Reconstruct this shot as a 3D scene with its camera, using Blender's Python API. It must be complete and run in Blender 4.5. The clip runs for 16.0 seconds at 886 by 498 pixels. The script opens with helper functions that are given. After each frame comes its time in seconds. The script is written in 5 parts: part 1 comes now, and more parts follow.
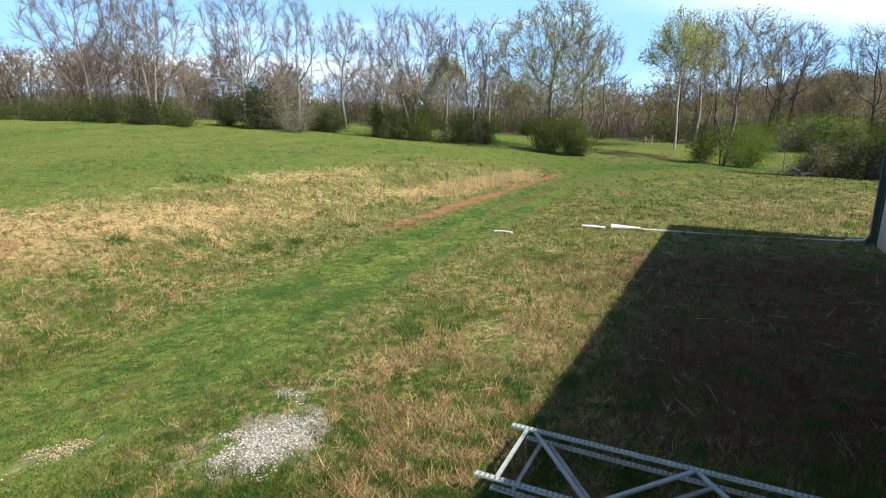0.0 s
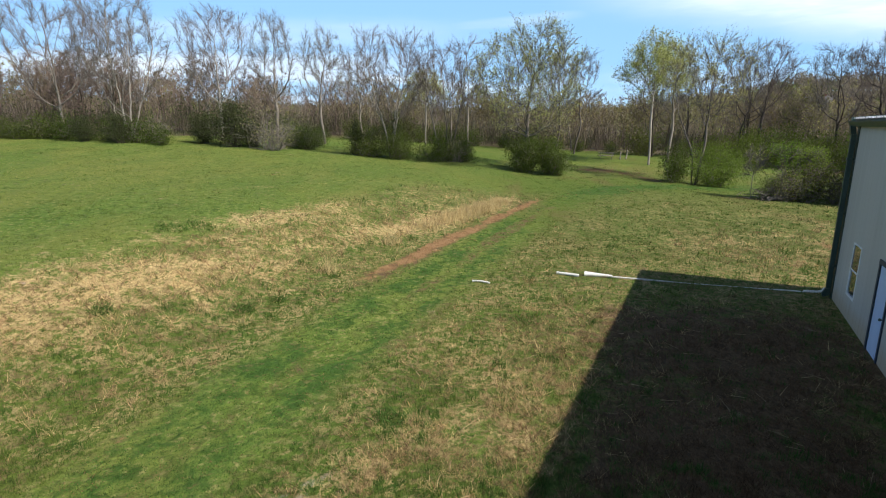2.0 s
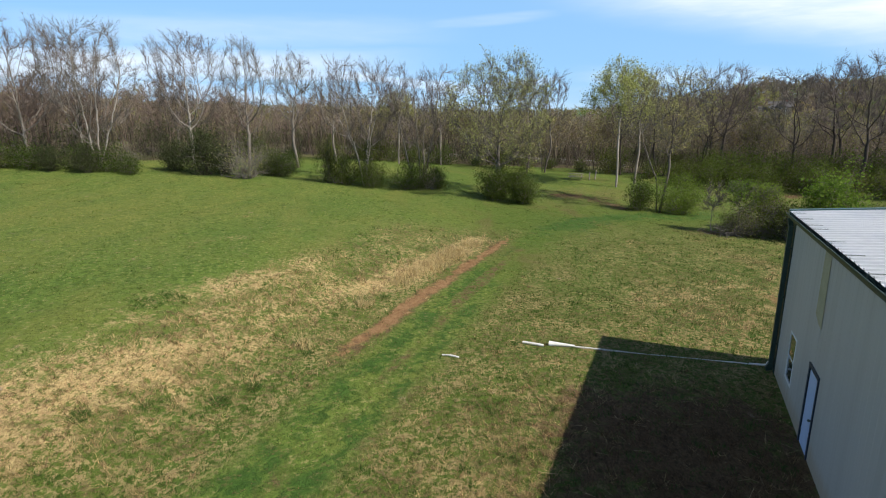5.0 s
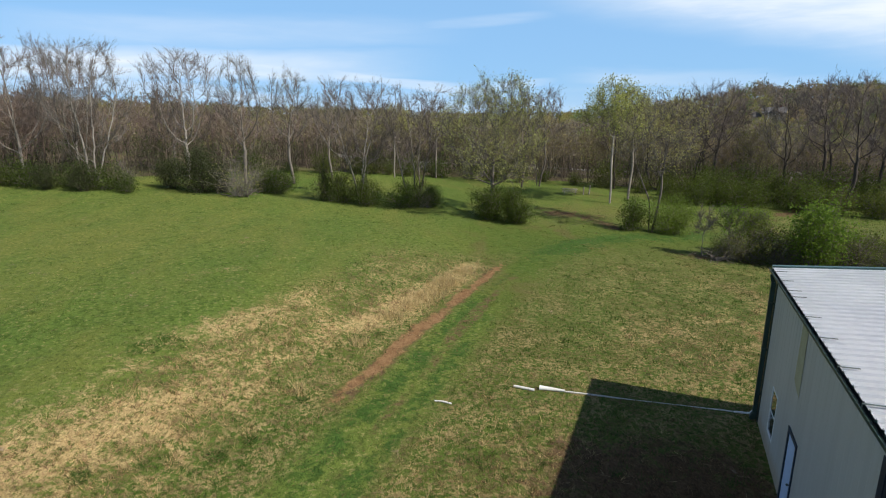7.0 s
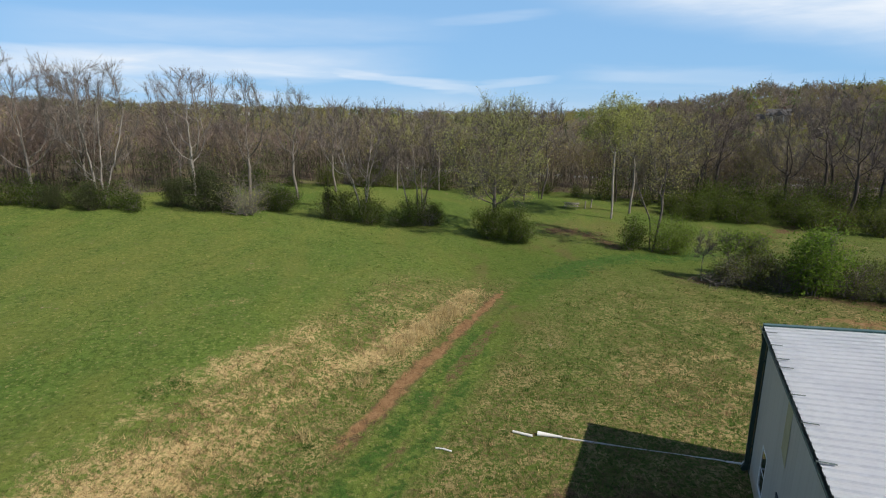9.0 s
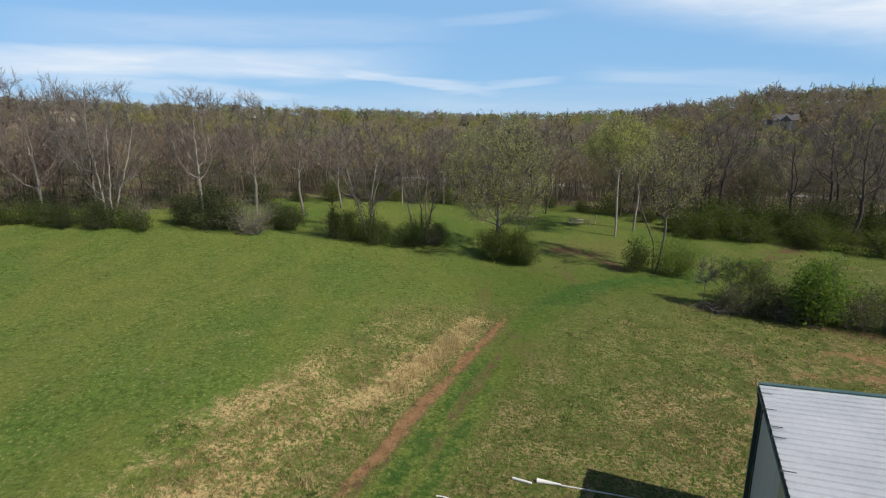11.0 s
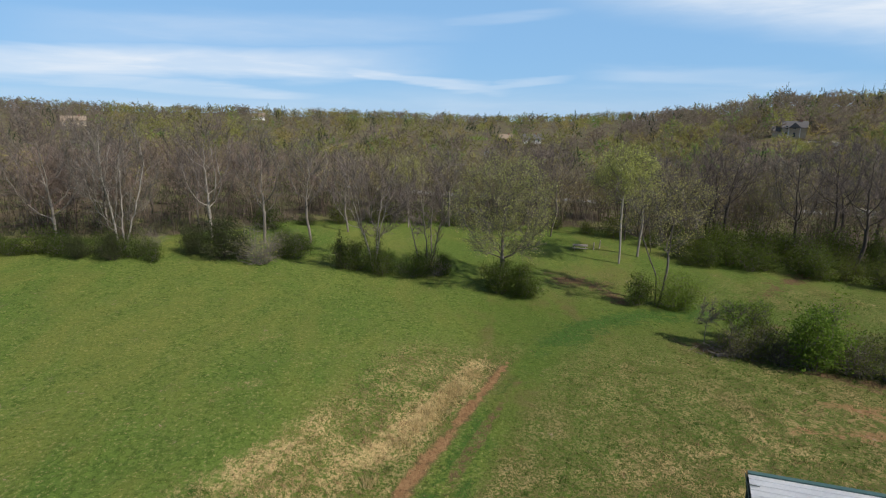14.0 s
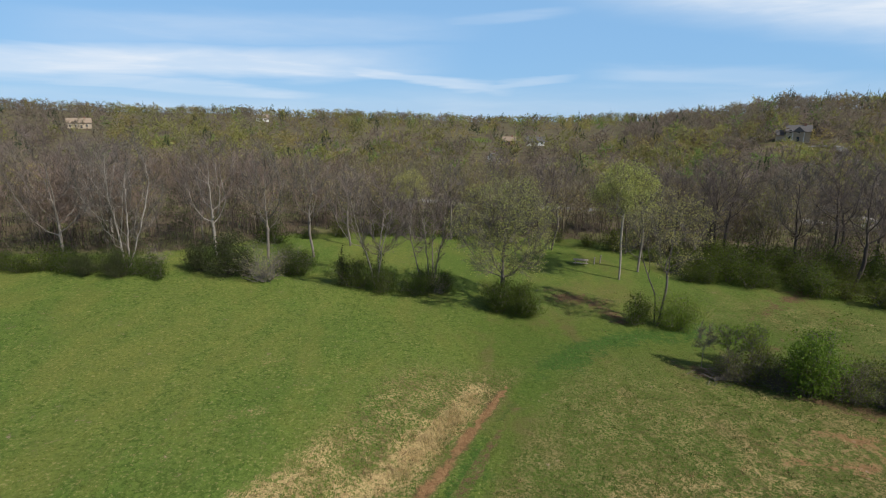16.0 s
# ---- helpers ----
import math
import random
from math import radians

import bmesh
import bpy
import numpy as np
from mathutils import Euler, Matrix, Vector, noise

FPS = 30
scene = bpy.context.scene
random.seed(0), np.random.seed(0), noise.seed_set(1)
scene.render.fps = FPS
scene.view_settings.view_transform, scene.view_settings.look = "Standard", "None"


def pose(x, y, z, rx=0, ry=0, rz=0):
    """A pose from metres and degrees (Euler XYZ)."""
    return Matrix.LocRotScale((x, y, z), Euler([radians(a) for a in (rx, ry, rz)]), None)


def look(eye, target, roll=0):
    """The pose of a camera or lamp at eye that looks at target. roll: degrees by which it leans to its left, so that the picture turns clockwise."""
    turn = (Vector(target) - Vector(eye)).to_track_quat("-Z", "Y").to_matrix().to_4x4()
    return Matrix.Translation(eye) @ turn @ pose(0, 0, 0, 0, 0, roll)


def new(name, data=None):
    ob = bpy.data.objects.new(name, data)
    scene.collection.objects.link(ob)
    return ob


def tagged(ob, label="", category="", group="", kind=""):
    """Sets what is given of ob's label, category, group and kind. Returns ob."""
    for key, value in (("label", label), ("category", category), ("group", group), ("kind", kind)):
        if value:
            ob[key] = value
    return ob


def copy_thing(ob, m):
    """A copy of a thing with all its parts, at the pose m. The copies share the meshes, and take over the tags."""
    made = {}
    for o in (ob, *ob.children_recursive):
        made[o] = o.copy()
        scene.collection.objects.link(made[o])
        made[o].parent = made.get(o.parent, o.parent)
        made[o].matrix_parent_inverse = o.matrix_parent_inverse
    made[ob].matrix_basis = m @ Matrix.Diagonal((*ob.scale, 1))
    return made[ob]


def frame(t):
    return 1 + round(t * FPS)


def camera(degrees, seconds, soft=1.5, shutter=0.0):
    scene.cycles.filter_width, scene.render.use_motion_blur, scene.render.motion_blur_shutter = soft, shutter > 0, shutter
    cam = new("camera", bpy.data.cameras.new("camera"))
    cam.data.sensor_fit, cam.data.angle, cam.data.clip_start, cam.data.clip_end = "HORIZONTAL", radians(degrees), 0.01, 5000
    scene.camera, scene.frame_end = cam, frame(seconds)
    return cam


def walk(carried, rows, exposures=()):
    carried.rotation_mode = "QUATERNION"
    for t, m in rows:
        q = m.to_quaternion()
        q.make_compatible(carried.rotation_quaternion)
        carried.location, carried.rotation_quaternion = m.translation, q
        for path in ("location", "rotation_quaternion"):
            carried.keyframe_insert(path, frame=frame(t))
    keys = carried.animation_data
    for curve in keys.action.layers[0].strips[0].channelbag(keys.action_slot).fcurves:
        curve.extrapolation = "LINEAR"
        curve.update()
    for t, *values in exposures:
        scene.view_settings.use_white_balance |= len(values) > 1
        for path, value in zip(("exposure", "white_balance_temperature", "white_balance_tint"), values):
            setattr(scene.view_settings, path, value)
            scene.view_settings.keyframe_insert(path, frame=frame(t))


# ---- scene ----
import collections

cam = camera(79.3, 16.0, soft=1.1)
METRES, EYE, TILT, LEAN, TURN = 16.0, 3.4, -13.0, 0.0, 0.0
ROWS = [
    (0.0, 0.0, 0.0, 0.0, 0.0, 0.0, -0.0),
    (0.5, 0.0014, -0.0062, 0.0232, -0.46, 0.01, 0.11),
    (1.0, 0.0027, -0.0136, 0.05, -0.98, 0.01, 0.23),
    (1.5, 0.0025, -0.021, 0.0762, -1.56, -0.01, 0.37),
    (2.0, 0.0024, -0.0294, 0.1065, -2.13, -0.01, 0.47),
    (2.5, 0.0025, -0.038, 0.1368, -2.69, -0.03, 0.59),
    (3.0, 0.003, -0.0482, 0.17, -3.25, -0.07, 0.74),
    (3.5, 0.0048, -0.0589, 0.2033, -3.76, -0.11, 0.9),
    (4.0, 0.0085, -0.0688, 0.2348, -4.14, -0.15, 0.99),
    (6.5, 0.0216, -0.0942, 0.3489, -5.2, -0.24, 1.2),
    (7.0, 0.0224, -0.1053, 0.3883, -5.15, -0.15, 1.06),
    (7.5, 0.0233, -0.1193, 0.4307, -5.11, -0.19, 1.04),
    (8.0, 0.0257, -0.1303, 0.4602, -5.07, -0.29, 1.02),
    (8.5, 0.0267, -0.1363, 0.4863, -4.95, -0.31, 1.05),
    (9.0, 0.0285, -0.14, 0.5154, -4.78, -0.38, 1.04),
    (11.5, 0.0407, -0.1719, 0.673, -4.04, -0.31, 0.74),
    (12.0, 0.0429, -0.1805, 0.7091, -3.9, -0.33, 0.69),
    (12.5, 0.0441, -0.1886, 0.7415, -3.83, -0.35, 0.68),
    (13.0, 0.0453, -0.1963, 0.7759, -3.71, -0.35, 0.64),
    (13.5, 0.0488, -0.2048, 0.8109, -3.54, -0.36, 0.63),
    (14.0, 0.0524, -0.2122, 0.8415, -3.42, -0.37, 0.59),
    (14.5, 0.056, -0.2201, 0.872, -3.33, -0.4, 0.6),
    (15.0, 0.0597, -0.2285, 0.9006, -3.26, -0.43, 0.58),
    (15.5, 0.0635, -0.2377, 0.9324, -3.16, -0.42, 0.54),
    (16.0, 0.0666, -0.2478, 0.9645, -3.05, -0.44, 0.48),
]
walk(cam, [(t, pose(0, 0, EYE, TILT, LEAN, TURN) @ pose(METRES * x, METRES * y, METRES * z, 90 + pitch, roll, yaw)) for t, x, y, z, yaw, pitch, roll in ROWS],
     exposures=((0.0, 0.74), (0.8, 0.58), (2.0, 0.45), (4.0, 0.34), (7.0, 0.12), (9.0, 0.0), (16.0, -0.06)))

# ---- sun and sky ----
SUN_DIR = Vector((0.585, -0.42, 0.705)).normalized()
world = bpy.data.worlds.new("sky")
scene.world = world
world.use_nodes = True
wt = world.node_tree
wt.nodes.clear()


def wnode(kind, operation=""):
    n = wt.nodes.new(kind)
    if operation:
        n.operation = operation
    return n


sky = wnode("ShaderNodeTexSky")
sky.sky_type, sky.sun_disc = "NISHITA", False
sky.sun_elevation, sky.sun_rotation = math.asin(SUN_DIR.z), math.atan2(SUN_DIR.x, SUN_DIR.y)
sky.altitude, sky.air_density, sky.dust_density, sky.ozone_density = 200.0, 1.0, 0.3, 2.0
# thin cirrus: soft noise over the dome, drawn out sideways
coord = wnode("ShaderNodeTexCoord")


def cirrus(turn, wide, tall, shift, detail, low, high):
    mp = wnode("ShaderNodeMapping")
    mp.inputs["Rotation"].default_value = (0, radians(turn), 0)
    mp.inputs["Scale"].default_value = (wide, wide, tall)
    mp.inputs["Location"].default_value = shift
    ns = wnode("ShaderNodeTexNoise")
    ns.inputs["Scale"].default_value = 1.0
    ns.inputs["Detail"].default_value = detail
    ns.inputs["Roughness"].default_value = 0.55
    ns.inputs["Distortion"].default_value = 0.35
    rm = wnode("ShaderNodeMapRange")
    rm.interpolation_type = "SMOOTHSTEP"
    rm.inputs["From Min"].default_value = low
    rm.inputs["From Max"].default_value = high
    wt.links.new(coord.outputs["Generated"], mp.inputs[0])
    wt.links.new(mp.outputs[0], ns.inputs["Vector"])
    wt.links.new(ns.outputs["Fac"], rm.inputs["Value"])
    return rm


apart = wnode("ShaderNodeSeparateXYZ")
wt.links.new(coord.outputs["Generated"], apart.inputs[0])


def wmath(op, a, b=0.0, clamp=False):
    n = wnode("ShaderNodeMath", operation=op)
    n.use_clamp = clamp
    for sock, val in zip(n.inputs, (a, b)):
        if isinstance(val, bpy.types.NodeSocket):
            wt.links.new(val, sock)
        else:
            sock.default_value = val
    return n.outputs[0]


def wrange(value, a, b, lo=0.0, hi=1.0):
    n = wnode("ShaderNodeMapRange")
    n.interpolation_type = "SMOOTHSTEP"
    wt.links.new(value, n.inputs["Value"])
    for key, val in (("From Min", a), ("From Max", b), ("To Min", lo), ("To Max", hi)):
        n.inputs[key].default_value = val
    return n.outputs[0]


c1 = cirrus(6, 1.5, 9.0, (0.3, 0.2, 0.55), 5, 0.43, 0.72).outputs[0]
c2 = cirrus(-8, 5.0, 34.0, (2.0, 0.7, 0.1), 7, 0.36, 0.70).outputs[0]
c3 = cirrus(5, 2.2, 20.0, (0.6, 1.7, 0.4), 4, 0.30, 0.70).outputs[0]
azimuth = wmath("MULTIPLY", wmath("ARCTAN2", apart.outputs["X"], apart.outputs["Y"]), 180 / math.pi)
height_deg = wmath("MULTIPLY", wmath("ARCSINE", apart.outputs["Z"]), 180 / math.pi)
wave = wmath("MULTIPLY", wmath("SUBTRACT", c3, 0.5), 0.9)
# long veils of cirrus low over the hills: bearing, height, slope, half length, half width, density
cover = None
for bearing, high, slope, half, wide, dense in ((-27, 5.0, 0.03, 34, 1.7, 0.95), (-21, 3.2, -0.04, 17, 0.6, 0.55), (0, 4.4, -0.13, 13, 0.7, 0.75), (10, 3.6, 0.10, 8, 0.5, 0.5),
                                                (46, 9.4, -0.20, 36, 5.0, 1.0), (-14, 8.3, 0.05, 24, 1.8, 0.30), (29, 4.0, -0.05, 14, 1.1, 0.32), (9, 10.2, 0.06, 9, 0.7, 0.22), (0, 0.0, 0.0, 120, 4.0, 0.34)):
    along = wmath("SUBTRACT", azimuth, bearing)
    off = wmath("ABSOLUTE", wmath("ADD", wmath("SUBTRACT", wmath("SUBTRACT", height_deg, high), wmath("MULTIPLY", along, slope)), wave))
    veil = wmath("MULTIPLY", wrange(off, wide * 1.15, wide * 0.3), wrange(wmath("ABSOLUTE", along), half, half * 0.35))
    veil = wmath("MULTIPLY", veil, wmath("ADD", wmath("MULTIPLY", c2, 0.45 * dense), 0.62 * dense))
    cover = veil if cover is None else wmath("MAXIMUM", cover, veil)
# overhead and behind the same cirrus goes on, thinner
overhead = wmath("MULTIPLY", c1, wrange(height_deg, 12, 22, 0.0, 0.35))
behind = wmath("MULTIPLY", wmath("MULTIPLY", c1, 0.6), wrange(wmath("ABSOLUTE", azimuth), 60, 90))
part_cover = wnode("ShaderNodeMath", operation="MULTIPLY")
wt.links.new(wmath("MAXIMUM", cover, wmath("MAXIMUM", overhead, behind)), part_cover.inputs[0])
part_cover.inputs[1].default_value = 0.92
mixc = wnode("ShaderNodeMix")
mixc.data_type = "RGBA"
mixc.inputs["B"].default_value = (8.6, 9.3, 10.2, 1)
wt.links.new(part_cover.outputs[0], mixc.inputs["Factor"])
blue = wnode("ShaderNodeMix")
blue.data_type, blue.blend_type = "RGBA", "MULTIPLY"
blue.inputs["Factor"].default_value = 1.0
blue.inputs["B"].default_value = (0.86, 1.06, 1.30, 1)
wt.links.new(sky.outputs[0], blue.inputs["A"])
# the lower sky is an even light blue, deepening overhead
even = wnode("ShaderNodeMix")
even.data_type = "RGBA"
even.inputs["B"].default_value = (2.95, 5.6, 9.0, 1)
wt.links.new(wrange(height_deg, 10, 45, 0.78, 0.0), even.inputs["Factor"])
wt.links.new(blue.outputs["Result"], even.inputs["A"])
deep_blue = wnode("ShaderNodeMix")
deep_blue.data_type, deep_blue.blend_type = "RGBA", "MULTIPLY"
deep_blue.inputs["B"].default_value = (0.46, 0.46, 0.48, 1)
wt.links.new(wrange(height_deg, 14, 45), deep_blue.inputs["Factor"])
wt.links.new(even.outputs["Result"], deep_blue.inputs["A"])
wt.links.new(deep_blue.outputs["Result"], mixc.inputs["A"])
bg = wnode("ShaderNodeBackground")
bg.inputs["Strength"].default_value = 0.097
wout = wnode("ShaderNodeOutputWorld")
wt.links.new(mixc.outputs["Result"], bg.inputs["Color"])
wt.links.new(bg.outputs[0], wout.inputs["Surface"])

sun_data = bpy.data.lights.new("sun", "SUN")
sun_data.energy, sun_data.angle, sun_data.color = 5.4, radians(0.55), (1.0, 0.94, 0.83)
sun = new("sun", sun_data)
sun.matrix_world = look(SUN_DIR * 100, (0, 0, 0))

# ---- materials ----
class Mat:
    """A node material with short calls."""

    def __init__(self, name, rough=0.8, metal=0.0, spec=0.3):
        self.m = bpy.data.materials.new(name)
        self.m.use_nodes = True
        self.t = self.m.node_tree
        self.b = self.t.nodes["Principled BSDF"]
        self.b.inputs["Roughness"].default_value = rough
        self.b.inputs["Metallic"].default_value = metal
        self.b.inputs["Specular IOR Level"].default_value = spec

    def node(self, kind):
        return self.t.nodes.new(kind)

    def put(self, socket, value):
        if isinstance(value, bpy.types.NodeSocket):
            self.t.links.new(value, socket)
        else:
            socket.default_value = (*value, 1) if isinstance(value, tuple) and len(value) == 3 and socket.type == "RGBA" else value

    def pos(self):
        return self.node("ShaderNodeNewGeometry").outputs["Position"]

    def local(self):
        return self.node("ShaderNodeTexCoord").outputs["Object"]

    def random(self):
        return self.node("ShaderNodeObjectInfo").outputs["Random"]

    def island(self):
        return self.node("ShaderNodeNewGeometry").outputs["Random Per Island"]

    def attr(self, name, out="Fac"):
        n = self.node("ShaderNodeAttribute")
        n.attribute_name = name
        return n.outputs[out]

    def noise(self, vec, scale, detail=4, rough=0.55, dist=0.0, stretch=None):
        if stretch:
            mp = self.node("ShaderNodeMapping")
            mp.inputs["Scale"].default_value = stretch
            self.put(mp.inputs[0], vec)
            vec = mp.outputs[0]
        n = self.node("ShaderNodeTexNoise")
        self.put(n.inputs["Vector"], vec)
        for k, v in (("Scale", scale), ("Detail", detail), ("Roughness", rough), ("Distortion", dist)):
            n.inputs[k].default_value = v
        return n.outputs["Fac"]

    def range(self, value, a, b, lo=0.0, hi=1.0):
        n = self.node("ShaderNodeMapRange")
        n.interpolation_type = "SMOOTHSTEP"
        self.put(n.inputs["Value"], value)
        for k, v in (("From Min", a), ("From Max", b), ("To Min", lo), ("To Max", hi)):
            n.inputs[k].default_value = v
        return n.outputs["Result"]

    def math(self, op, a, b=0.0, clamp=False):
        n = self.node("ShaderNodeMath")
        n.operation, n.use_clamp = op, clamp
        self.put(n.inputs[0], a)
        self.put(n.inputs[1], b)
        return n.outputs[0]

    def mix(self, fac, a, b, blend="MIX"):
        n = self.node("ShaderNodeMix")
        n.data_type, n.blend_type = "RGBA", blend
        self.put(n.inputs["Factor"], fac)
        self.put(n.inputs["A"], a)
        self.put(n.inputs["B"], b)
        return n.outputs["Result"]

    def bump(self, height, strength=0.4, distance=0.02):
        n = self.node("ShaderNodeBump")
        n.inputs["Strength"].default_value = strength
        n.inputs["Distance"].default_value = distance
        self.put(n.inputs["Height"], height)
        self.put(self.b.inputs["Normal"], n.outputs[0])

    def colour(self, c):
        self.put(self.b.inputs["Base Color"], c)
        return self


def plain(name, a, b, scale=6.0, rough=0.7, metal=0.0, spec=0.3, bump=0.2, dist=0.005, stretch=None):
    """Two tones mixed by a coarse and a fine noise, with fine relief."""
    m = Mat(name, rough, metal, spec)
    p = m.local()
    n1 = m.noise(p, scale, 5, stretch=stretch)
    n2 = m.noise(p, scale * 7, 4, stretch=stretch)
    f = m.math("ADD", m.math("MULTIPLY", n1, 0.65), m.math("MULTIPLY", n2, 0.35))
    m.colour(m.mix(m.range(f, 0.35, 0.65), a, b))
    if bump:
        m.bump(n2, bump, dist)
    return m.m


def leafy(name, a, b, c, trans=0.35, rough=0.7):
    """Leaves: colour varied leaf by leaf and plant by plant, with light coming through."""
    m = Mat(name, rough, 0.0, 0.12)
    col = m.mix(m.island(), a, b)
    col = m.mix(m.range(m.random(), 0.3, 1.0, 0.0, 0.55), col, c)
    m.colour(col)
    tr = m.node("ShaderNodeBsdfTranslucent")
    m.put(tr.inputs["Color"], col)
    mx = m.node("ShaderNodeMixShader")
    mx.inputs[0].default_value = trans
    m.t.links.new(m.b.outputs[0], mx.inputs[1])
    m.t.links.new(tr.outputs[0], mx.inputs[2])
    m.t.links.new(mx.outputs[0], m.t.nodes["Material Output"].inputs["Surface"])
    return m.m


BARK_PALE = plain("bark_pale", (0.32, 0.285, 0.25), (0.18, 0.158, 0.136), 1.2, 0.9, bump=0.6, dist=0.02, stretch=(1, 1, 0.25))
BARK_MID = plain("bark_mid", (0.23, 0.20, 0.17), (0.135, 0.115, 0.098), 1.3, 0.9, bump=0.6, dist=0.02, stretch=(1, 1, 0.25))
BARK_GREY = plain("bark_grey", (0.17, 0.145, 0.125), (0.088, 0.072, 0.06), 1.5, 0.9, bump=0.6, dist=0.02, stretch=(1, 1, 0.25))
BARK_DARK = plain("bark_dark", (0.09, 0.072, 0.06), (0.045, 0.036, 0.03), 1.5, 0.9, bump=0.6, dist=0.02, stretch=(1, 1, 0.25))


def twig_mat(name, a, b):
    m = Mat(name, 0.85, 0.0, 0.2)
    m.colour(m.mix(m.noise(m.local(), 0.6, 3), a, b))
    return m.m


TWIG_RED = twig_mat("twig_reddish", (0.175, 0.140, 0.125), (0.115, 0.092, 0.082))
TWIG_GREY = twig_mat("twig_grey", (0.170, 0.147, 0.128), (0.112, 0.096, 0.083))
LEAF_YOUNG = leafy("leaf_young", (0.42, 0.43, 0.14), (0.31, 0.33, 0.10), (0.42, 0.36, 0.14), 0.45)
LEAF_SHRUB = leafy("leaf_shrub", (0.096, 0.136, 0.026), (0.058, 0.090, 0.017), (0.112, 0.136, 0.032), 0.58)
LEAF_MID = leafy("leaf_mid", (0.112, 0.150, 0.027), (0.078, 0.110, 0.020), (0.135, 0.142, 0.034), 0.58)
LEAF_BRIGHT = leafy("leaf_bright", (0.175, 0.260, 0.038), (0.105, 0.170, 0.026), (0.205, 0.25, 0.048), 0.55)
LEAF_CEDAR = leafy("leaf_cedar", (0.062, 0.076, 0.026), (0.036, 0.048, 0.017), (0.075, 0.070, 0.026), 0.2, 0.75)


def stuff_mat(name, rough=0.85, trans=0.2, vary=0.6):
    """Takes the colour that each blade or crown carries in its 'tone' attribute."""
    m = Mat(name, rough, 0.0, 0.15)
    col = m.attr("tone", "Color")
    col = m.mix(m.math("MULTIPLY", m.island(), vary), col, m.mix(1.0, col, (0.45, 0.45, 0.45), "MULTIPLY"))
    m.colour(col)
    tr = m.node("ShaderNodeBsdfTranslucent")
    m.put(tr.inputs["Color"], col)
    mx = m.node("ShaderNodeMixShader")
    mx.inputs[0].default_value = trans
    m.t.links.new(m.b.outputs[0], mx.inputs[1])
    m.t.links.new(tr.outputs[0], mx.inputs[2])
    m.t.links.new(mx.outputs[0], m.t.nodes["Material Output"].inputs["Surface"])
    return m.m


GRASS = stuff_mat("grass_blades", 0.7, 0.3)
FAR_WOOD = stuff_mat("far_wood", 0.9, 0.3, 0.5)
HILL_WOOD = stuff_mat("hill_wood", 0.95, 0.5, 0.2)


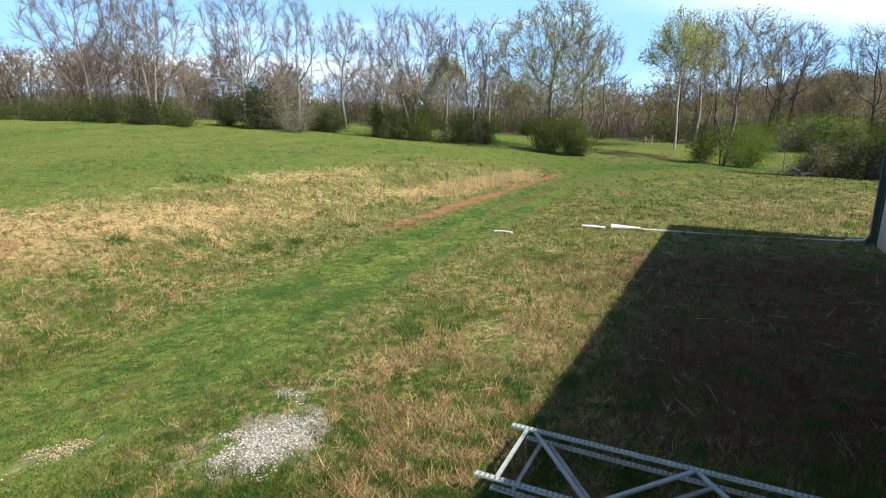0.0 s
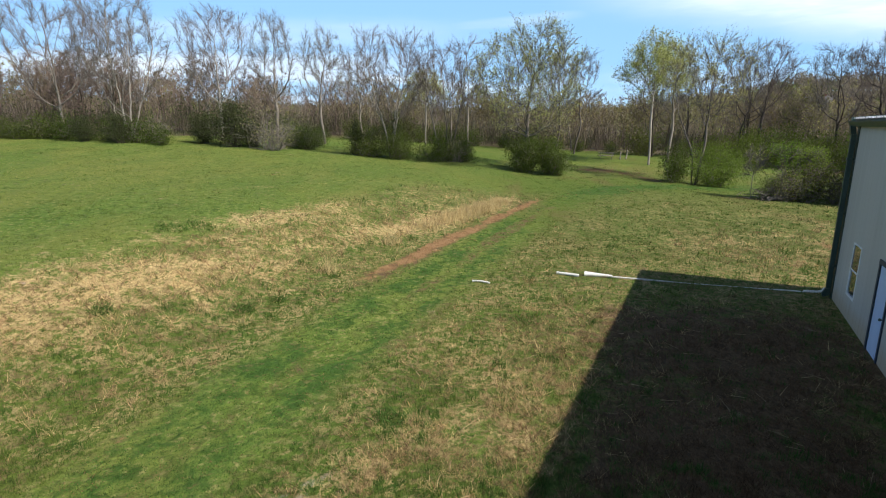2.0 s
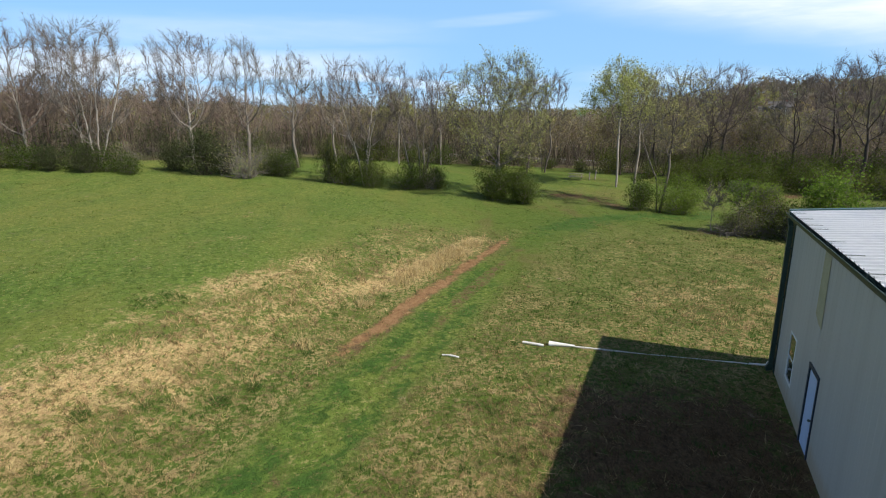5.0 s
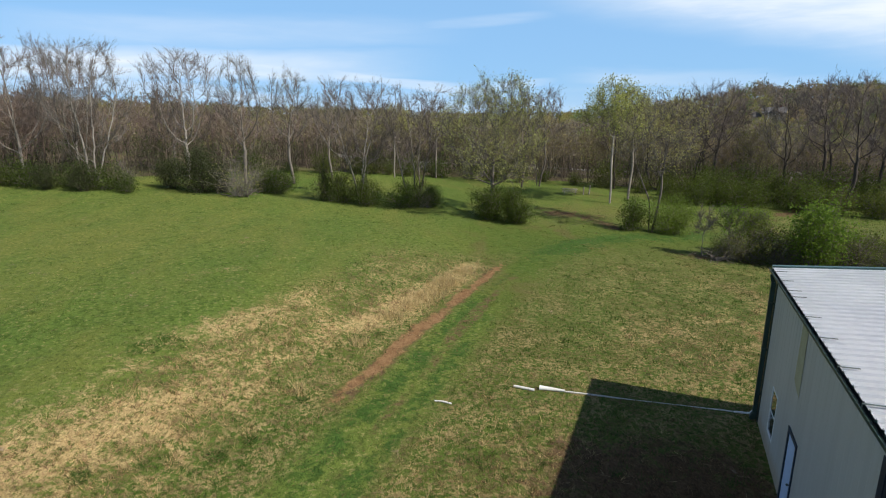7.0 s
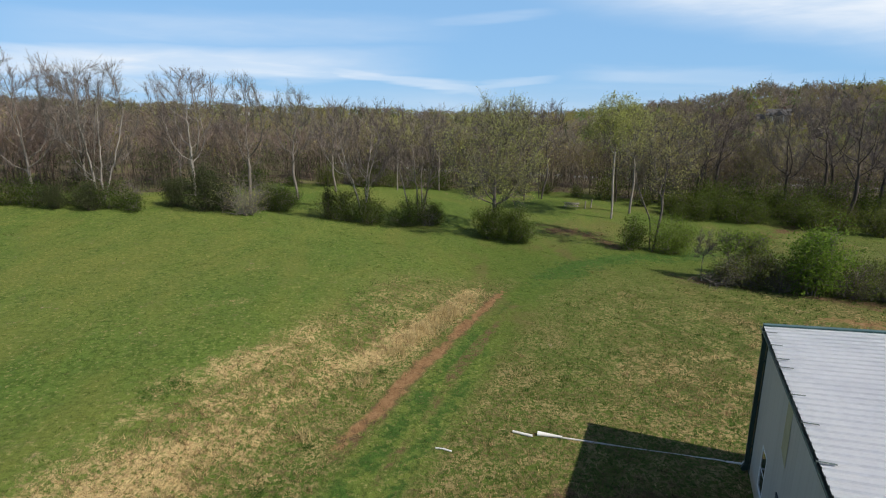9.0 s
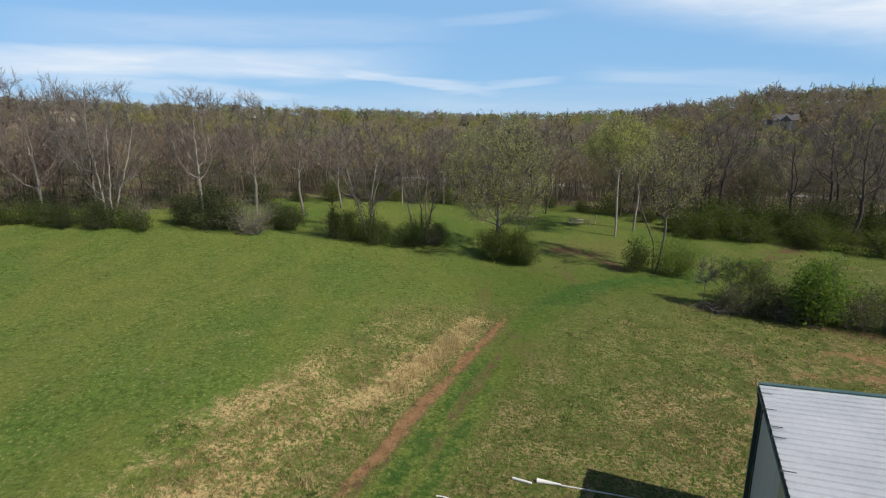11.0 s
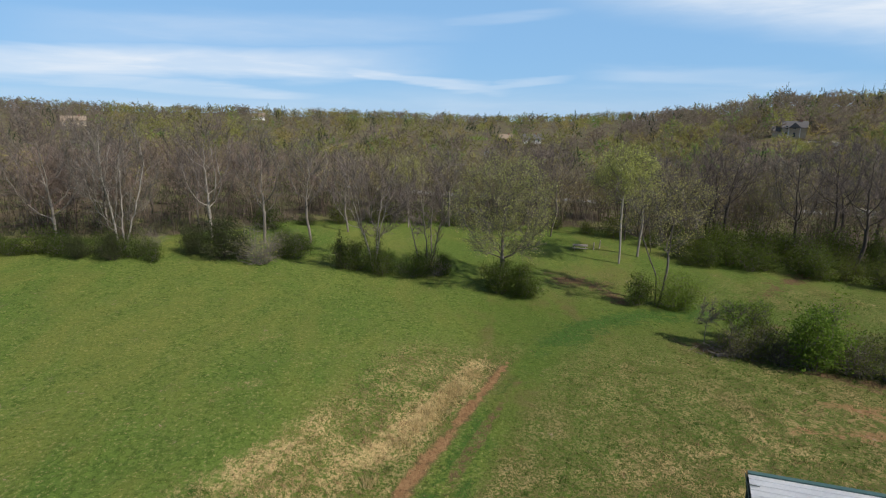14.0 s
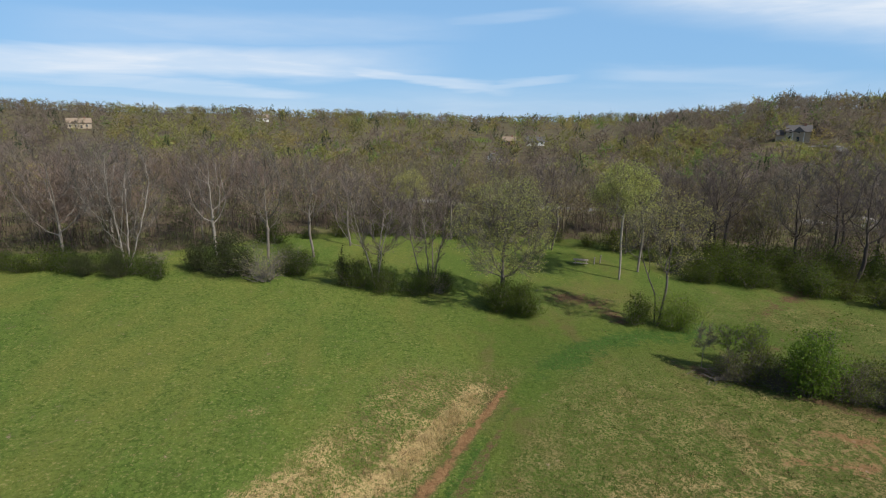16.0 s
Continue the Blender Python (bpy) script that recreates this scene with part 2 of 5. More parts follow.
def ground_mat():
    m = Mat("meadow_ground", 0.95, 0.0, 0.1)
    p = m.pos()
    big = m.noise(p, 0.07, 4, 0.6)
    mid = m.noise(p, 0.55, 5, 0.65, 0.6)
    clump = m.noise(p, 2.6, 5, 0.7, 0.8)
    fine = m.noise(p, 14.0, 4, 0.7)
    straw = m.noise(p, 9.0, 5, 0.75, 1.5, stretch=(1, 0.45, 1))
    green = m.mix(m.range(big, 0.35, 0.65), (0.112, 0.174, 0.032), (0.158, 0.194, 0.042))
    green = m.mix(m.range(clump, 0.46, 0.60, 0, 0.75), green, (0.052, 0.092, 0.015))
    sweep = m.noise(p, 0.22, 3, 0.6, 0.4, stretch=(1.0, 0.45, 1.0))
    green = m.mix(m.range(sweep, 0.42, 0.68, 0, 0.6), green, (0.185, 0.19, 0.045))
    fleck = m.noise(p, 5.5, 3, 0.6)
    green = m.mix(m.range(fleck, 0.57, 0.66, 0, 0.7), green, (0.31, 0.28, 0.11))
    green = m.mix(m.range(fleck, 0.44, 0.36, 0, 0.5), green, (0.058, 0.090, 0.016))
    green = m.mix(m.range(mid, 0.35, 0.65, 0, 0.35), green, (0.085, 0.135, 0.028))
    green = m.mix(m.math("MULTIPLY", m.attr("deep"), 0.6), green, (0.074, 0.112, 0.020))
    green = m.mix(m.math("MULTIPLY", m.attr("deep"), m.range(m.math("ADD", m.math("MULTIPLY", sweep, 0.6), m.math("MULTIPLY", mid, 0.4)), 0.50, 0.64, 0.0, 0.6)), green, (0.135, 0.105, 0.045))
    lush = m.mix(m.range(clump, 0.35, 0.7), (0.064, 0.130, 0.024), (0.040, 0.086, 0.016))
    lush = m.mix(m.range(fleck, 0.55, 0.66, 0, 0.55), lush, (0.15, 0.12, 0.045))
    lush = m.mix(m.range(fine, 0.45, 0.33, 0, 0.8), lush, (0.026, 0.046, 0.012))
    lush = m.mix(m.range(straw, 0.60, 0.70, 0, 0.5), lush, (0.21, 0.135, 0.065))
    tan = m.mix(m.range(straw, 0.3, 0.7), (0.31, 0.215, 0.105), (0.60, 0.455, 0.215))
    brown = m.mix(m.range(straw, 0.3, 0.7), (0.088, 0.055, 0.030), (0.185, 0.122, 0.066))
    dirt = m.mix(m.range(m.math('ADD', m.math('MULTIPLY', fine, 0.5), m.math('MULTIPLY', clump, 0.5)), 0.38, 0.62), (0.19, 0.104, 0.048), (0.315, 0.186, 0.094))
    # where each cover lies: broad masks of the sheet, broken up by the clumps
    edge = m.math("MULTIPLY", m.math("SUBTRACT", m.math("ADD", m.math("MULTIPLY", mid, 0.6), m.math("MULTIPLY", clump, 0.4)), 0.5), 2.4)

    def cover(name, k=1.0, a=0.35, b=0.65):
        return m.range(m.math("ADD", m.attr(name), m.math("MULTIPLY", edge, k)), a, b)

    wild = m.attr("wild")
    speck = m.math("ADD", m.math("MULTIPLY", m.noise(p, 6.2, 4, 0.65, 0.5), 0.5), m.math("ADD", m.math("MULTIPLY", clump, 0.22), m.math("MULTIPLY", straw, 0.28)))
    mixed = m.mix(m.range(speck, 0.480, 0.525), m.mix(0.75, green, (0.056, 0.088, 0.016)), m.mix(m.range(mid, 0.35, 0.65), brown, m.mix(0.35, tan, (0.44, 0.285, 0.17))))
    col = m.mix(wild, green, mixed)
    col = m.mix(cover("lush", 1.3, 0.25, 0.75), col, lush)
    col = m.mix(cover("worn", 0.9), col, m.mix(m.range(clump, 0.4, 0.6), brown, green))
    col = m.mix(m.math("MULTIPLY", cover("dry", 1.5, 0.22, 1.0), m.range(m.math("ADD", speck, m.math("MULTIPLY", m.attr("dry"), 0.09)), 0.485, 0.575, 0.05, 1.0)), col, tan)
    # litter brown, which also carries painted shade beside the barn
    col = m.mix(cover("litter_shade", 0.8), col, brown)
    floor = m.mix(m.range(clump, 0.4, 0.6), (0.150, 0.112, 0.078), (0.095, 0.080, 0.048))
    crowns = m.noise(p, 0.13, 5, 0.65, 0.4)
    floor = m.mix(m.range(crowns, 0.48, 0.60, 0, 0.8), floor, (0.150, 0.150, 0.060))
    floor = m.mix(m.range(crowns, 0.46, 0.36, 0, 0.8), floor, (0.060, 0.048, 0.034))
    col = m.mix(cover("forest", 0.5), col, floor)
    col = m.mix(cover("dirt", 1.25, 0.32, 0.72), col, dirt)
    col = m.mix(m.math("MULTIPLY", cover("stone", 1.3), 0.6), col, m.mix(m.range(fine, 0.4, 0.6), (0.20, 0.165, 0.12), (0.44, 0.40, 0.345)))
    col = m.mix(m.range(fine, 0.3, 0.75, 0.0, 0.45), col, m.mix(1.0, col, (0.4, 0.4, 0.38), "MULTIPLY"))
    col = m.mix(m.math("MULTIPLY", m.range(fleck, 0.45, 0.32, 0.0, 0.75), m.math("ADD", wild, 0.2, True)), col, m.mix(1.0, col, (0.45, 0.47, 0.42), "MULTIPLY"))
    m.colour(col)
    m.bump(m.math("ADD", m.math("MULTIPLY", clump, 1.0), m.math("MULTIPLY", fine, 0.35)), 0.8, 0.16)
    return m.m


GROUND = ground_mat()

# ---- the ground: one sheet to the horizon ----
def step(a, b, x):
    t = np.clip((x - a) / (b - a), 0, 1)
    return t * t * (3 - 2 * t)


def ground_z(x, y):
    """Height of the ground: a level lane and yard, a bank up to the meadow on the left, a valley wood, hills beyond."""
    x, y = np.asarray(x, float), np.asarray(y, float)
    u, v = np.tanh(x / 32), np.tanh((y - 30) / 32)
    k = np.tanh((-(x + 5) * 0.909 + (y - 9.6) * 0.418 - 5.0) / 3.0)
    far = 1 / (1 + np.exp(-(y - 38) / 6))
    z = (1.1826 - 0.6925 * u + 1.7062 * v + 0.6028 * u * u - 1.801 * u * v + 1.3571 * v * v
         + 0.792 * k - 0.6769 * k * far + 0.1153 * u * far - 1.1905 * far)
    z = z + 0.05 * np.sin(x * 0.9 + 0.4 * y) * np.sin(y * 0.7 - 0.3 * x) * step(3, 12, np.abs(x - 6))
    z = z - 0.7 * np.exp(-((x - 30) / 9) ** 2 - ((y - 47) / 9) ** 2)
    dist, az = np.hypot(x, y), np.degrees(np.arctan2(x, y))
    crest = np.interp(az, (-60, -35, -23, -17, -13, -2, 7.5, 15.5, 20, 24, 60), (34, 33, 29, 30, 25, 24, 17.5, 19.5, 21, 18, 20))
    right = np.interp(az, (18, 24, 26, 29.5, 31.3, 35, 37, 39, 42, 60), (0, 7, 11, 13.5, 16.5, 22.5, 20, 21.5, 20, 18))
    z = z + (crest - z) * step(170, 900, dist) + right * step(150, 420, dist) * (1 - 0.75 * step(500, 850, dist)) - 6 * step(90, 200, dist) * (1 - step(200, 500, dist))
    return z


# middle line of the mown lane, from the yard to the far trees
LANE = ((-6.6, 0.0), (-5.4, 4.0), (-4.2, 8.0), (-2.7, 11.5), (-0.8, 15.5), (1.2, 19.5), (3.4, 24.0), (5.9, 28.6), (8.6, 33.2),
        (11.2, 37.3), (15, 41), (20.5, 44.2), (26.5, 45.6), (34, 49.5), (44, 52))
STRIP = ((-2.9, 16.0), (-2.1, 17.6), (-0.3, 20.6), (1.2, 23.6), (3.5, 27.8), (5.5, 31.3), (7.75, 35.1))


def off_line(x, y, line):
    """Distance from a bent line, which side of it (left is positive), and how far along it."""
    best = np.full(np.shape(x), 1e9)
    side, along, run = np.zeros_like(best), np.zeros_like(best), 0.0
    for (ax, ay), (bx, by) in zip(line[:-1], line[1:]):
        dx, dy = bx - ax, by - ay
        ln = math.hypot(dx, dy)
        t = np.clip(((x - ax) * dx + (y - ay) * dy) / ln ** 2, 0, 1)
        ex, ey = x - ax - t * dx, y - ay - t * dy
        d = np.hypot(ex, ey)
        near = d < best
        side = np.where(near, np.sign(dx * (y - ay) - dy * (x - ax)) * d, side)
        along = np.where(near, run + t * ln, along)
        best = np.minimum(best, d)
        run += ln
    return best, side, along


def blob(x, y, cx, cy, rx, ry, turn=0.0):
    c, s = math.cos(radians(turn)), math.sin(radians(turn))
    dx, dy = x - cx, y - cy
    return np.exp(-(((dx * c + dy * s) / rx) ** 2 + ((-dx * s + dy * c) / ry) ** 2))


def wood_edge(x):
    """How far away the wood begins, at each x."""
    return np.interp(x, (-90, -30, -22, -16, 0, 28, 34, 42, 70, 110), (58, 62, 68, 74, 79, 80, 74, 66, 54, 40))


def covers(x, y):
    """How strongly each cover or painted darkening counts at a place, 0 to 1."""
    x, y = np.asarray(x, float), np.asarray(y, float)
    d, side, along = off_line(x, y, LANE)
    ds, sides, als = off_line(x, y, STRIP)
    # rough grass on the yard side, and on the bank
    bank = -(x + 5) * 0.909 + (y - 9.6) * 0.418
    yard = step(0.6, 2.2, -side) * (1 - step(31, 42, y)) * (1 - step(30, 45, x))
    slope = step(0.8, 2.0, side) * (1 - step(5.5, 8.5, bank)) * (1 - step(34, 40, y))
    # the brown-green patch at (40, 48) also stands in for tree shade
    wild = np.clip((0.62 - 0.30 * step(3, 9, x) * step(18, 26, y) - 0.14 * (1 - step(7, 11, y))) * yard + 0.62 * slope + 0.12 * (1 - step(38, 46, y)) * step(9, 14, x) + 0.42 * blob(x, y, 40, 48, 11.0, 5.0, -25) + 0.35 * blob(x, y, 20, 53, 5, 4, 0), 0, 0.85)
    dry = (0.80 * blob(x, y, 3.6, 31.4, 1.4, 4.6, -33) + 0.62 * blob(x, y, 0.4, 26.8, 1.1, 3.4, -35) + 0.45 * blob(x, y, -1.6, 24.6, 1.3, 5.0, -40) + 0.40 * blob(x, y, 5.6, 35.0, 0.6, 2.4, -35)
           + 0.50 * blob(x, y, -7.4, 21.5, 1.5, 4.0, -36) + 0.48 * blob(x, y, -9.2, 14.2, 2.6, 5.4, -32)
           + 0.35 * blob(x, y, -11.6, 11.4, 2.2, 3.0, -30) + 0.42 * blob(x, y, -4.7, 25.8, 1.4, 4.6, -42)
           + 0.44 * blob(x, y, -6.4, 17.0, 2.0, 4.8, -34) + 0.32 * blob(x, y, 2.6, 11.5, 1.5, 4.4, -28)
           + 0.30 * blob(x, y, -10, 29, 1.0, 5.0, -40) + 0.34 * blob(x, y, -3.5, 36, 2.0, 1.0, 20) + 0.34 * blob(x, y, -9, 37, 2.5, 1.0, 10) + 0.26 * blob(x, y, -14.5, 26, 1.0, 4.5, -42)
           + 0.26 * blob(x, y, 13.5, 24, 4.0, 1.2, 20) + 0.46 * blob(x, y, 19.8, 24.0, 3.4, 2.0, 0) + 0.5 * blob(x, y, 25.5, 26.4, 5.0, 1.6, -12) + 0.45 * blob(x, y, 31, 27, 4.5, 1.6, -14) + 0.30 * blob(x, y, 13.5, 20.5, 2.5, 2.0, 0) + 0.16 * blob(x, y, 1.2, 7.2, 1.6, 1.8, -20)
           + 0.50 * blob(x, y, -0.75, 7.6, 0.35, 1.6, -26) + 0.33 * blob(x, y, 1.6, 8.6, 1.0, 1.2, 0) + 0.30 * blob(x, y, -0.5, 5.6, 0.7, 1.6, -12) + 0.12 * blob(x, y, 0.6, 4.6, 0.9, 0.8, 0))
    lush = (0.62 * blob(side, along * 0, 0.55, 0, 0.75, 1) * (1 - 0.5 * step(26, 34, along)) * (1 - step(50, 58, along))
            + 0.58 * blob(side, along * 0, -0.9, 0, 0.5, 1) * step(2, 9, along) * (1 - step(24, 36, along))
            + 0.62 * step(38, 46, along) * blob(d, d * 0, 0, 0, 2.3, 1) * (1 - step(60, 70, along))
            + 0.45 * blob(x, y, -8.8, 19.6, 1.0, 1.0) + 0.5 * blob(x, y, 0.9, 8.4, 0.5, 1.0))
    worn = (0.60 * blob(side, along * 0, -0.15, 0, 0.38, 1) * (1 - step(26, 36, along)) + 0.45 * blob(side, along * 0, -1.55, 0, 0.55, 1) * (1 - step(30, 44, along))
            + 0.55 * (1 - step(0.2, 1.0, ds)) * step(0, 3, als) + 0.60 * (1 - step(0.1, 0.55, np.abs(sides + 1.55))) * step(6, 10, als) * (1 - step(19, 22, als)) + 0.34 * blob(side, along * 0, 1.75, 0, 0.5, 1) * step(6, 10, along) * (1 - step(24, 40, along)))
    # brown litter, with barn shade painted in at (8, 11.5) and (4.6, 6.4)
    litter_shade = (0.6 * blob(x, y, 18.5, 53.5, 5.0, 3.0, -20) + 0.5 * blob(x, y, 22, 48.5, 3.5, 2.0, 0) + 0.62 * blob(x, y, 31, 31.5, 6.5, 1.6, -36) + 0.40 * blob(x, y, 26, 27, 6.0, 2.4, -12)
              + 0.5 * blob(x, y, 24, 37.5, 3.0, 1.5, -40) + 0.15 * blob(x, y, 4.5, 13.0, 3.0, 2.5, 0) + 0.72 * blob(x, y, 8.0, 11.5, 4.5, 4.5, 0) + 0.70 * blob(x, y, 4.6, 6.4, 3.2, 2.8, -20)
              # narrow brown strips painted where trees shade the clearing
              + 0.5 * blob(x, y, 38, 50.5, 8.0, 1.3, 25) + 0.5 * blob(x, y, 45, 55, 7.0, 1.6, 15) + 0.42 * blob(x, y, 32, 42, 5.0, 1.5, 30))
    wide = np.interp(als, (0, 5, 10, 17, 23), (0.20, 0.34, 0.40, 0.28, 0.14))
    dirt = (0.88 * (1 - step(wide * 0.1, wide * 2.1, ds)) * step(0.0, 4.5, als)
            + 0.42 * blob(x, y, 24.5, 25.6, 4.2, 1.3, -10) + 0.40 * blob(x, y, 28.5, 28.0, 3.6, 1.0, -18) + 0.48 * blob(x, y, 31, 26, 5.0, 1.6, -8) + 0.46 * blob(x, y, 18.6, 22.0, 3.0, 1.0, -12)
            + 0.55 * blob(x, y, -5.2, 8.55, 0.45, 0.2, 20) + 0.42 * blob(x, y, 11.2, 15.6, 1.6, 0.25, 18) + 0.3 * blob(x, y, -9.6, 12.6, 1.2, 2.6, -30))
    stone = (0.95 * blob(x, y, -2.15, 5.40, 0.72, 0.56, 20) + 0.55 * blob(x, y, -1.85, 6.2, 0.5, 0.45) + 0.5 * blob(x, y, -2.1, 6.75, 0.25, 0.18)
             + 0.45 * blob(x, y, -1.95, 7.2, 0.22, 0.12) + 0.62 * blob(x, y, -4.2, 5.35, 0.55, 0.25, 20) + 0.5 * blob(x, y, -4.6, 4.9, 0.35, 0.3, 30))
    forest = step(-3, 4, y - wood_edge(x)) * (1 - blob(x, y, 163, 216, 17, 15)) * (1 - blob(x, y, 104, 340, 8, 16)) * (1 - blob(x, y, -4, 411, 13, 12)) * (1 - blob(x, y, 55, 420, 14, 9))
    # deep: the green turns darker and browner to the right and farther off
    deep = np.maximum(step(-4, 12, x) * step(26, 42, y), 0.9 * step(2, 8, x) * step(16, 24, y)) * (1 - 0.5 * step(46, 51, y))
    return [np.clip(a, 0, 1) for a in (wild, lush, worn, dry, litter_shade, dirt, stone, forest, deep)]


def sheet_object(name, verts, faces, mats, parent=None, loops=None):
    me = bpy.data.meshes.new(name)
    verts, faces = np.asarray(verts, np.float32), np.asarray(faces, np.int32)
    n, k = faces.shape
    me.vertices.add(len(verts))
    me.vertices.foreach_set("co", verts.ravel())
    me.loops.add(n * k)
    me.loops.foreach_set("vertex_index", faces.ravel())
    me.polygons.add(n)
    me.polygons.foreach_set("loop_start", np.arange(0, n * k, k, dtype=np.int32))
    me.update(calc_edges=True)
    for mt in mats:
        me.materials.append(mt)
    ob = new(name, me)
    ob.parent = parent
    return ob


def smooth(ob):
    ob.data.polygons.foreach_set("use_smooth", np.ones(len(ob.data.polygons), bool))
    return ob


def grown(lo, hi, fine, limit, rate):
    """Even steps between lo and hi, then wider and wider ones out to the limit."""
    mid = list(np.arange(lo, hi + 1e-6, fine))
    a, s = mid[-1], fine
    while a < limit:
        s *= rate
        a += s
        mid.append(a)
    a, s = mid[0], fine
    while a > -limit:
        s *= rate
        a -= s
        mid.insert(0, a)
    return np.array(mid)


gx, gy = np.meshgrid(grown(-40, 52, 0.45, 3200, 1.13), grown(2, 66, 0.4, 3200, 1.13))
nr, nc = gx.shape
gv = np.stack([gx, gy, ground_z(gx, gy)], -1).reshape(-1, 3)
gi = np.arange(nr * nc).reshape(nr, nc)
gf = np.stack([gi[:-1, :-1], gi[:-1, 1:], gi[1:, 1:], gi[1:, :-1]], -1).reshape(-1, 4)
ground = smooth(sheet_object("ground", gv, gf, [GROUND]))
for cname, vals in zip(("wild", "lush", "worn", "dry", "litter_shade", "dirt", "stone", "forest", "deep"), covers(gv[:, 0], gv[:, 1])):
    ground.data.attributes.new(cname, "FLOAT", "POINT").data.foreach_set("value", vals.astype(np.float32))
tagged(ground, "green spring meadow with straw-coloured patches and a mown lane", "meadow", kind="structure")


def gz(x, y):
    return float(ground_z(x, y))

# ---- helpers for meshes ----
def part(name, bm, material, parent=None, label=""):
    me = bpy.data.meshes.new(name)
    bm.to_mesh(me)
    bm.free()
    me.materials.append(material)
    ob = new(name, me)
    ob.parent = parent
    if label:
        ob["label"] = label
    return ob


def box(bm, x0, x1, y0, y1, z0, z1, bevel=0.0):
    vs = [bm.verts.new((x, y, z)) for x in (x0, x1) for y in (y0, y1) for z in (z0, z1)]
    fs = [bm.faces.new([vs[i] for i in q]) for q in ((0, 1, 3, 2), (4, 6, 7, 5), (0, 4, 5, 1), (2, 3, 7, 6), (0, 2, 6, 4), (1, 5, 7, 3))]
    if bevel:
        edges = list({e for f in fs for e in f.edges})
        bmesh.ops.bevel(bm, geom=edges, offset=bevel, segments=2, affect="EDGES", profile=0.5)
    return bm


def boxed(x0, x1, y0, y1, z0, z1, bevel=0.0):
    return box(bmesh.new(), x0, x1, y0, y1, z0, z1, bevel)


def empty(name, m):
    ob = new(name)
    ob.matrix_world = m
    return ob


def extruded(outline, a, b, axis="x"):
    """A closed outline in the plane across an axis, drawn out from a to b along it."""
    bm = bmesh.new()
    at = (lambda s, p, q: (s, p, q)) if axis == "x" else (lambda s, p, q: (p, s, q))
    r0, r1 = ([bm.verts.new(at(s, p, q)) for p, q in outline] for s in (a, b))
    n = len(outline)
    for i in range(n):
        bm.faces.new((r0[i], r0[(i + 1) % n], r1[(i + 1) % n], r1[i]))
    bm.faces.new(r0[::-1])
    bm.faces.new(r1)
    bmesh.ops.recalc_face_normals(bm, faces=bm.faces)
    return bm


# ---- the metal barn ----
def siding_mat():
    m = Mat("wall_siding", 0.5, 0.0, 0.4)
    p = m.local()
    streak = m.noise(p, 1.1, 5, 0.6, stretch=(2.2, 2.2, 0.14))
    fine = m.noise(p, 9.0, 4)
    col = m.mix(m.range(streak, 0.35, 0.7), (0.47, 0.45, 0.41), (0.43, 0.41, 0.37))
    z = m.node("ShaderNodeSeparateXYZ")
    m.put(z.inputs[0], p)
    splash = m.range(m.math("SUBTRACT", z.outputs[2], m.math("MULTIPLY", streak, 0.55)), -0.1, 0.35, 0.7, 0.0)
    col = m.mix(splash, col, (0.40, 0.31, 0.20))
    m.colour(m.mix(m.range(fine, 0.45, 0.8, 0, 0.25), col, (0.42, 0.40, 0.355)))
    m.bump(fine, 0.1, 0.004)
    return m.m


WALL = siding_mat()
TRIM_GREEN = plain("trim_green", (0.026, 0.052, 0.042), (0.018, 0.036, 0.030), 3.0, 0.45, spec=0.4, bump=0.05)
RAKE_GREEN = plain("rake_green", (0.06, 0.12, 0.115), (0.045, 0.095, 0.09), 3.0, 0.4, spec=0.4, bump=0.05)
ROOF_WHITE = plain("roof_metal", (0.84, 0.85, 0.88), (0.75, 0.765, 0.81), 0.8, 0.30, 0.0, 0.5, 0.08)
STRAP = plain("strap_metal", (0.10, 0.13, 0.12), (0.07, 0.09, 0.085), 8, 0.5, bump=0.05)
DOOR_BLUE = plain("door_paint", (0.50, 0.60, 0.78), (0.44, 0.54, 0.72), 2.0, 0.5, bump=0.05)
FRAME_DARK = plain("door_frame", (0.030, 0.040, 0.060), (0.022, 0.030, 0.045), 3.0, 0.5, bump=0.05)
VINYL = plain("window_vinyl", (0.78, 0.78, 0.76), (0.70, 0.70, 0.68), 4.0, 0.5, bump=0.05)
STAIN = plain("patch_yellow", (0.44, 0.40, 0.25), (0.36, 0.32, 0.19), 2.5, 0.7, bump=0.05)
NAVY = plain("sliding_door_paint", (0.020, 0.026, 0.045), (0.014, 0.018, 0.032), 2.0, 0.5, bump=0.05)


def glass_mat():
    m = Mat("pane_glass", 0.03, 0.0, 0.6)
    m.colour((0.012, 0.02, 0.03))
    return m.m


GLASS = glass_mat()

BLEN, BWID, EAVE_Z, PITCH = 20.0, 12.0, 5.28, 0.08
# local x runs along the long wall towards the viewer's end, local y into the barn (the parts below are written with y outwards and turned over at the end), origin at the wall's far corner
BARN_M = Matrix(((-0.474, 0.880, 0, 12.60), (-0.880, -0.474, 0, 15.22), (0, 0, 1, 0.0), (0, 0, 0, 1)))
barn = empty("barn", Matrix.Translation((0, 0, 0)))
barn.matrix_world = BARN_M
tagged(barn, "pale metal barn with dark green trim and white ribbed roof", "barn")


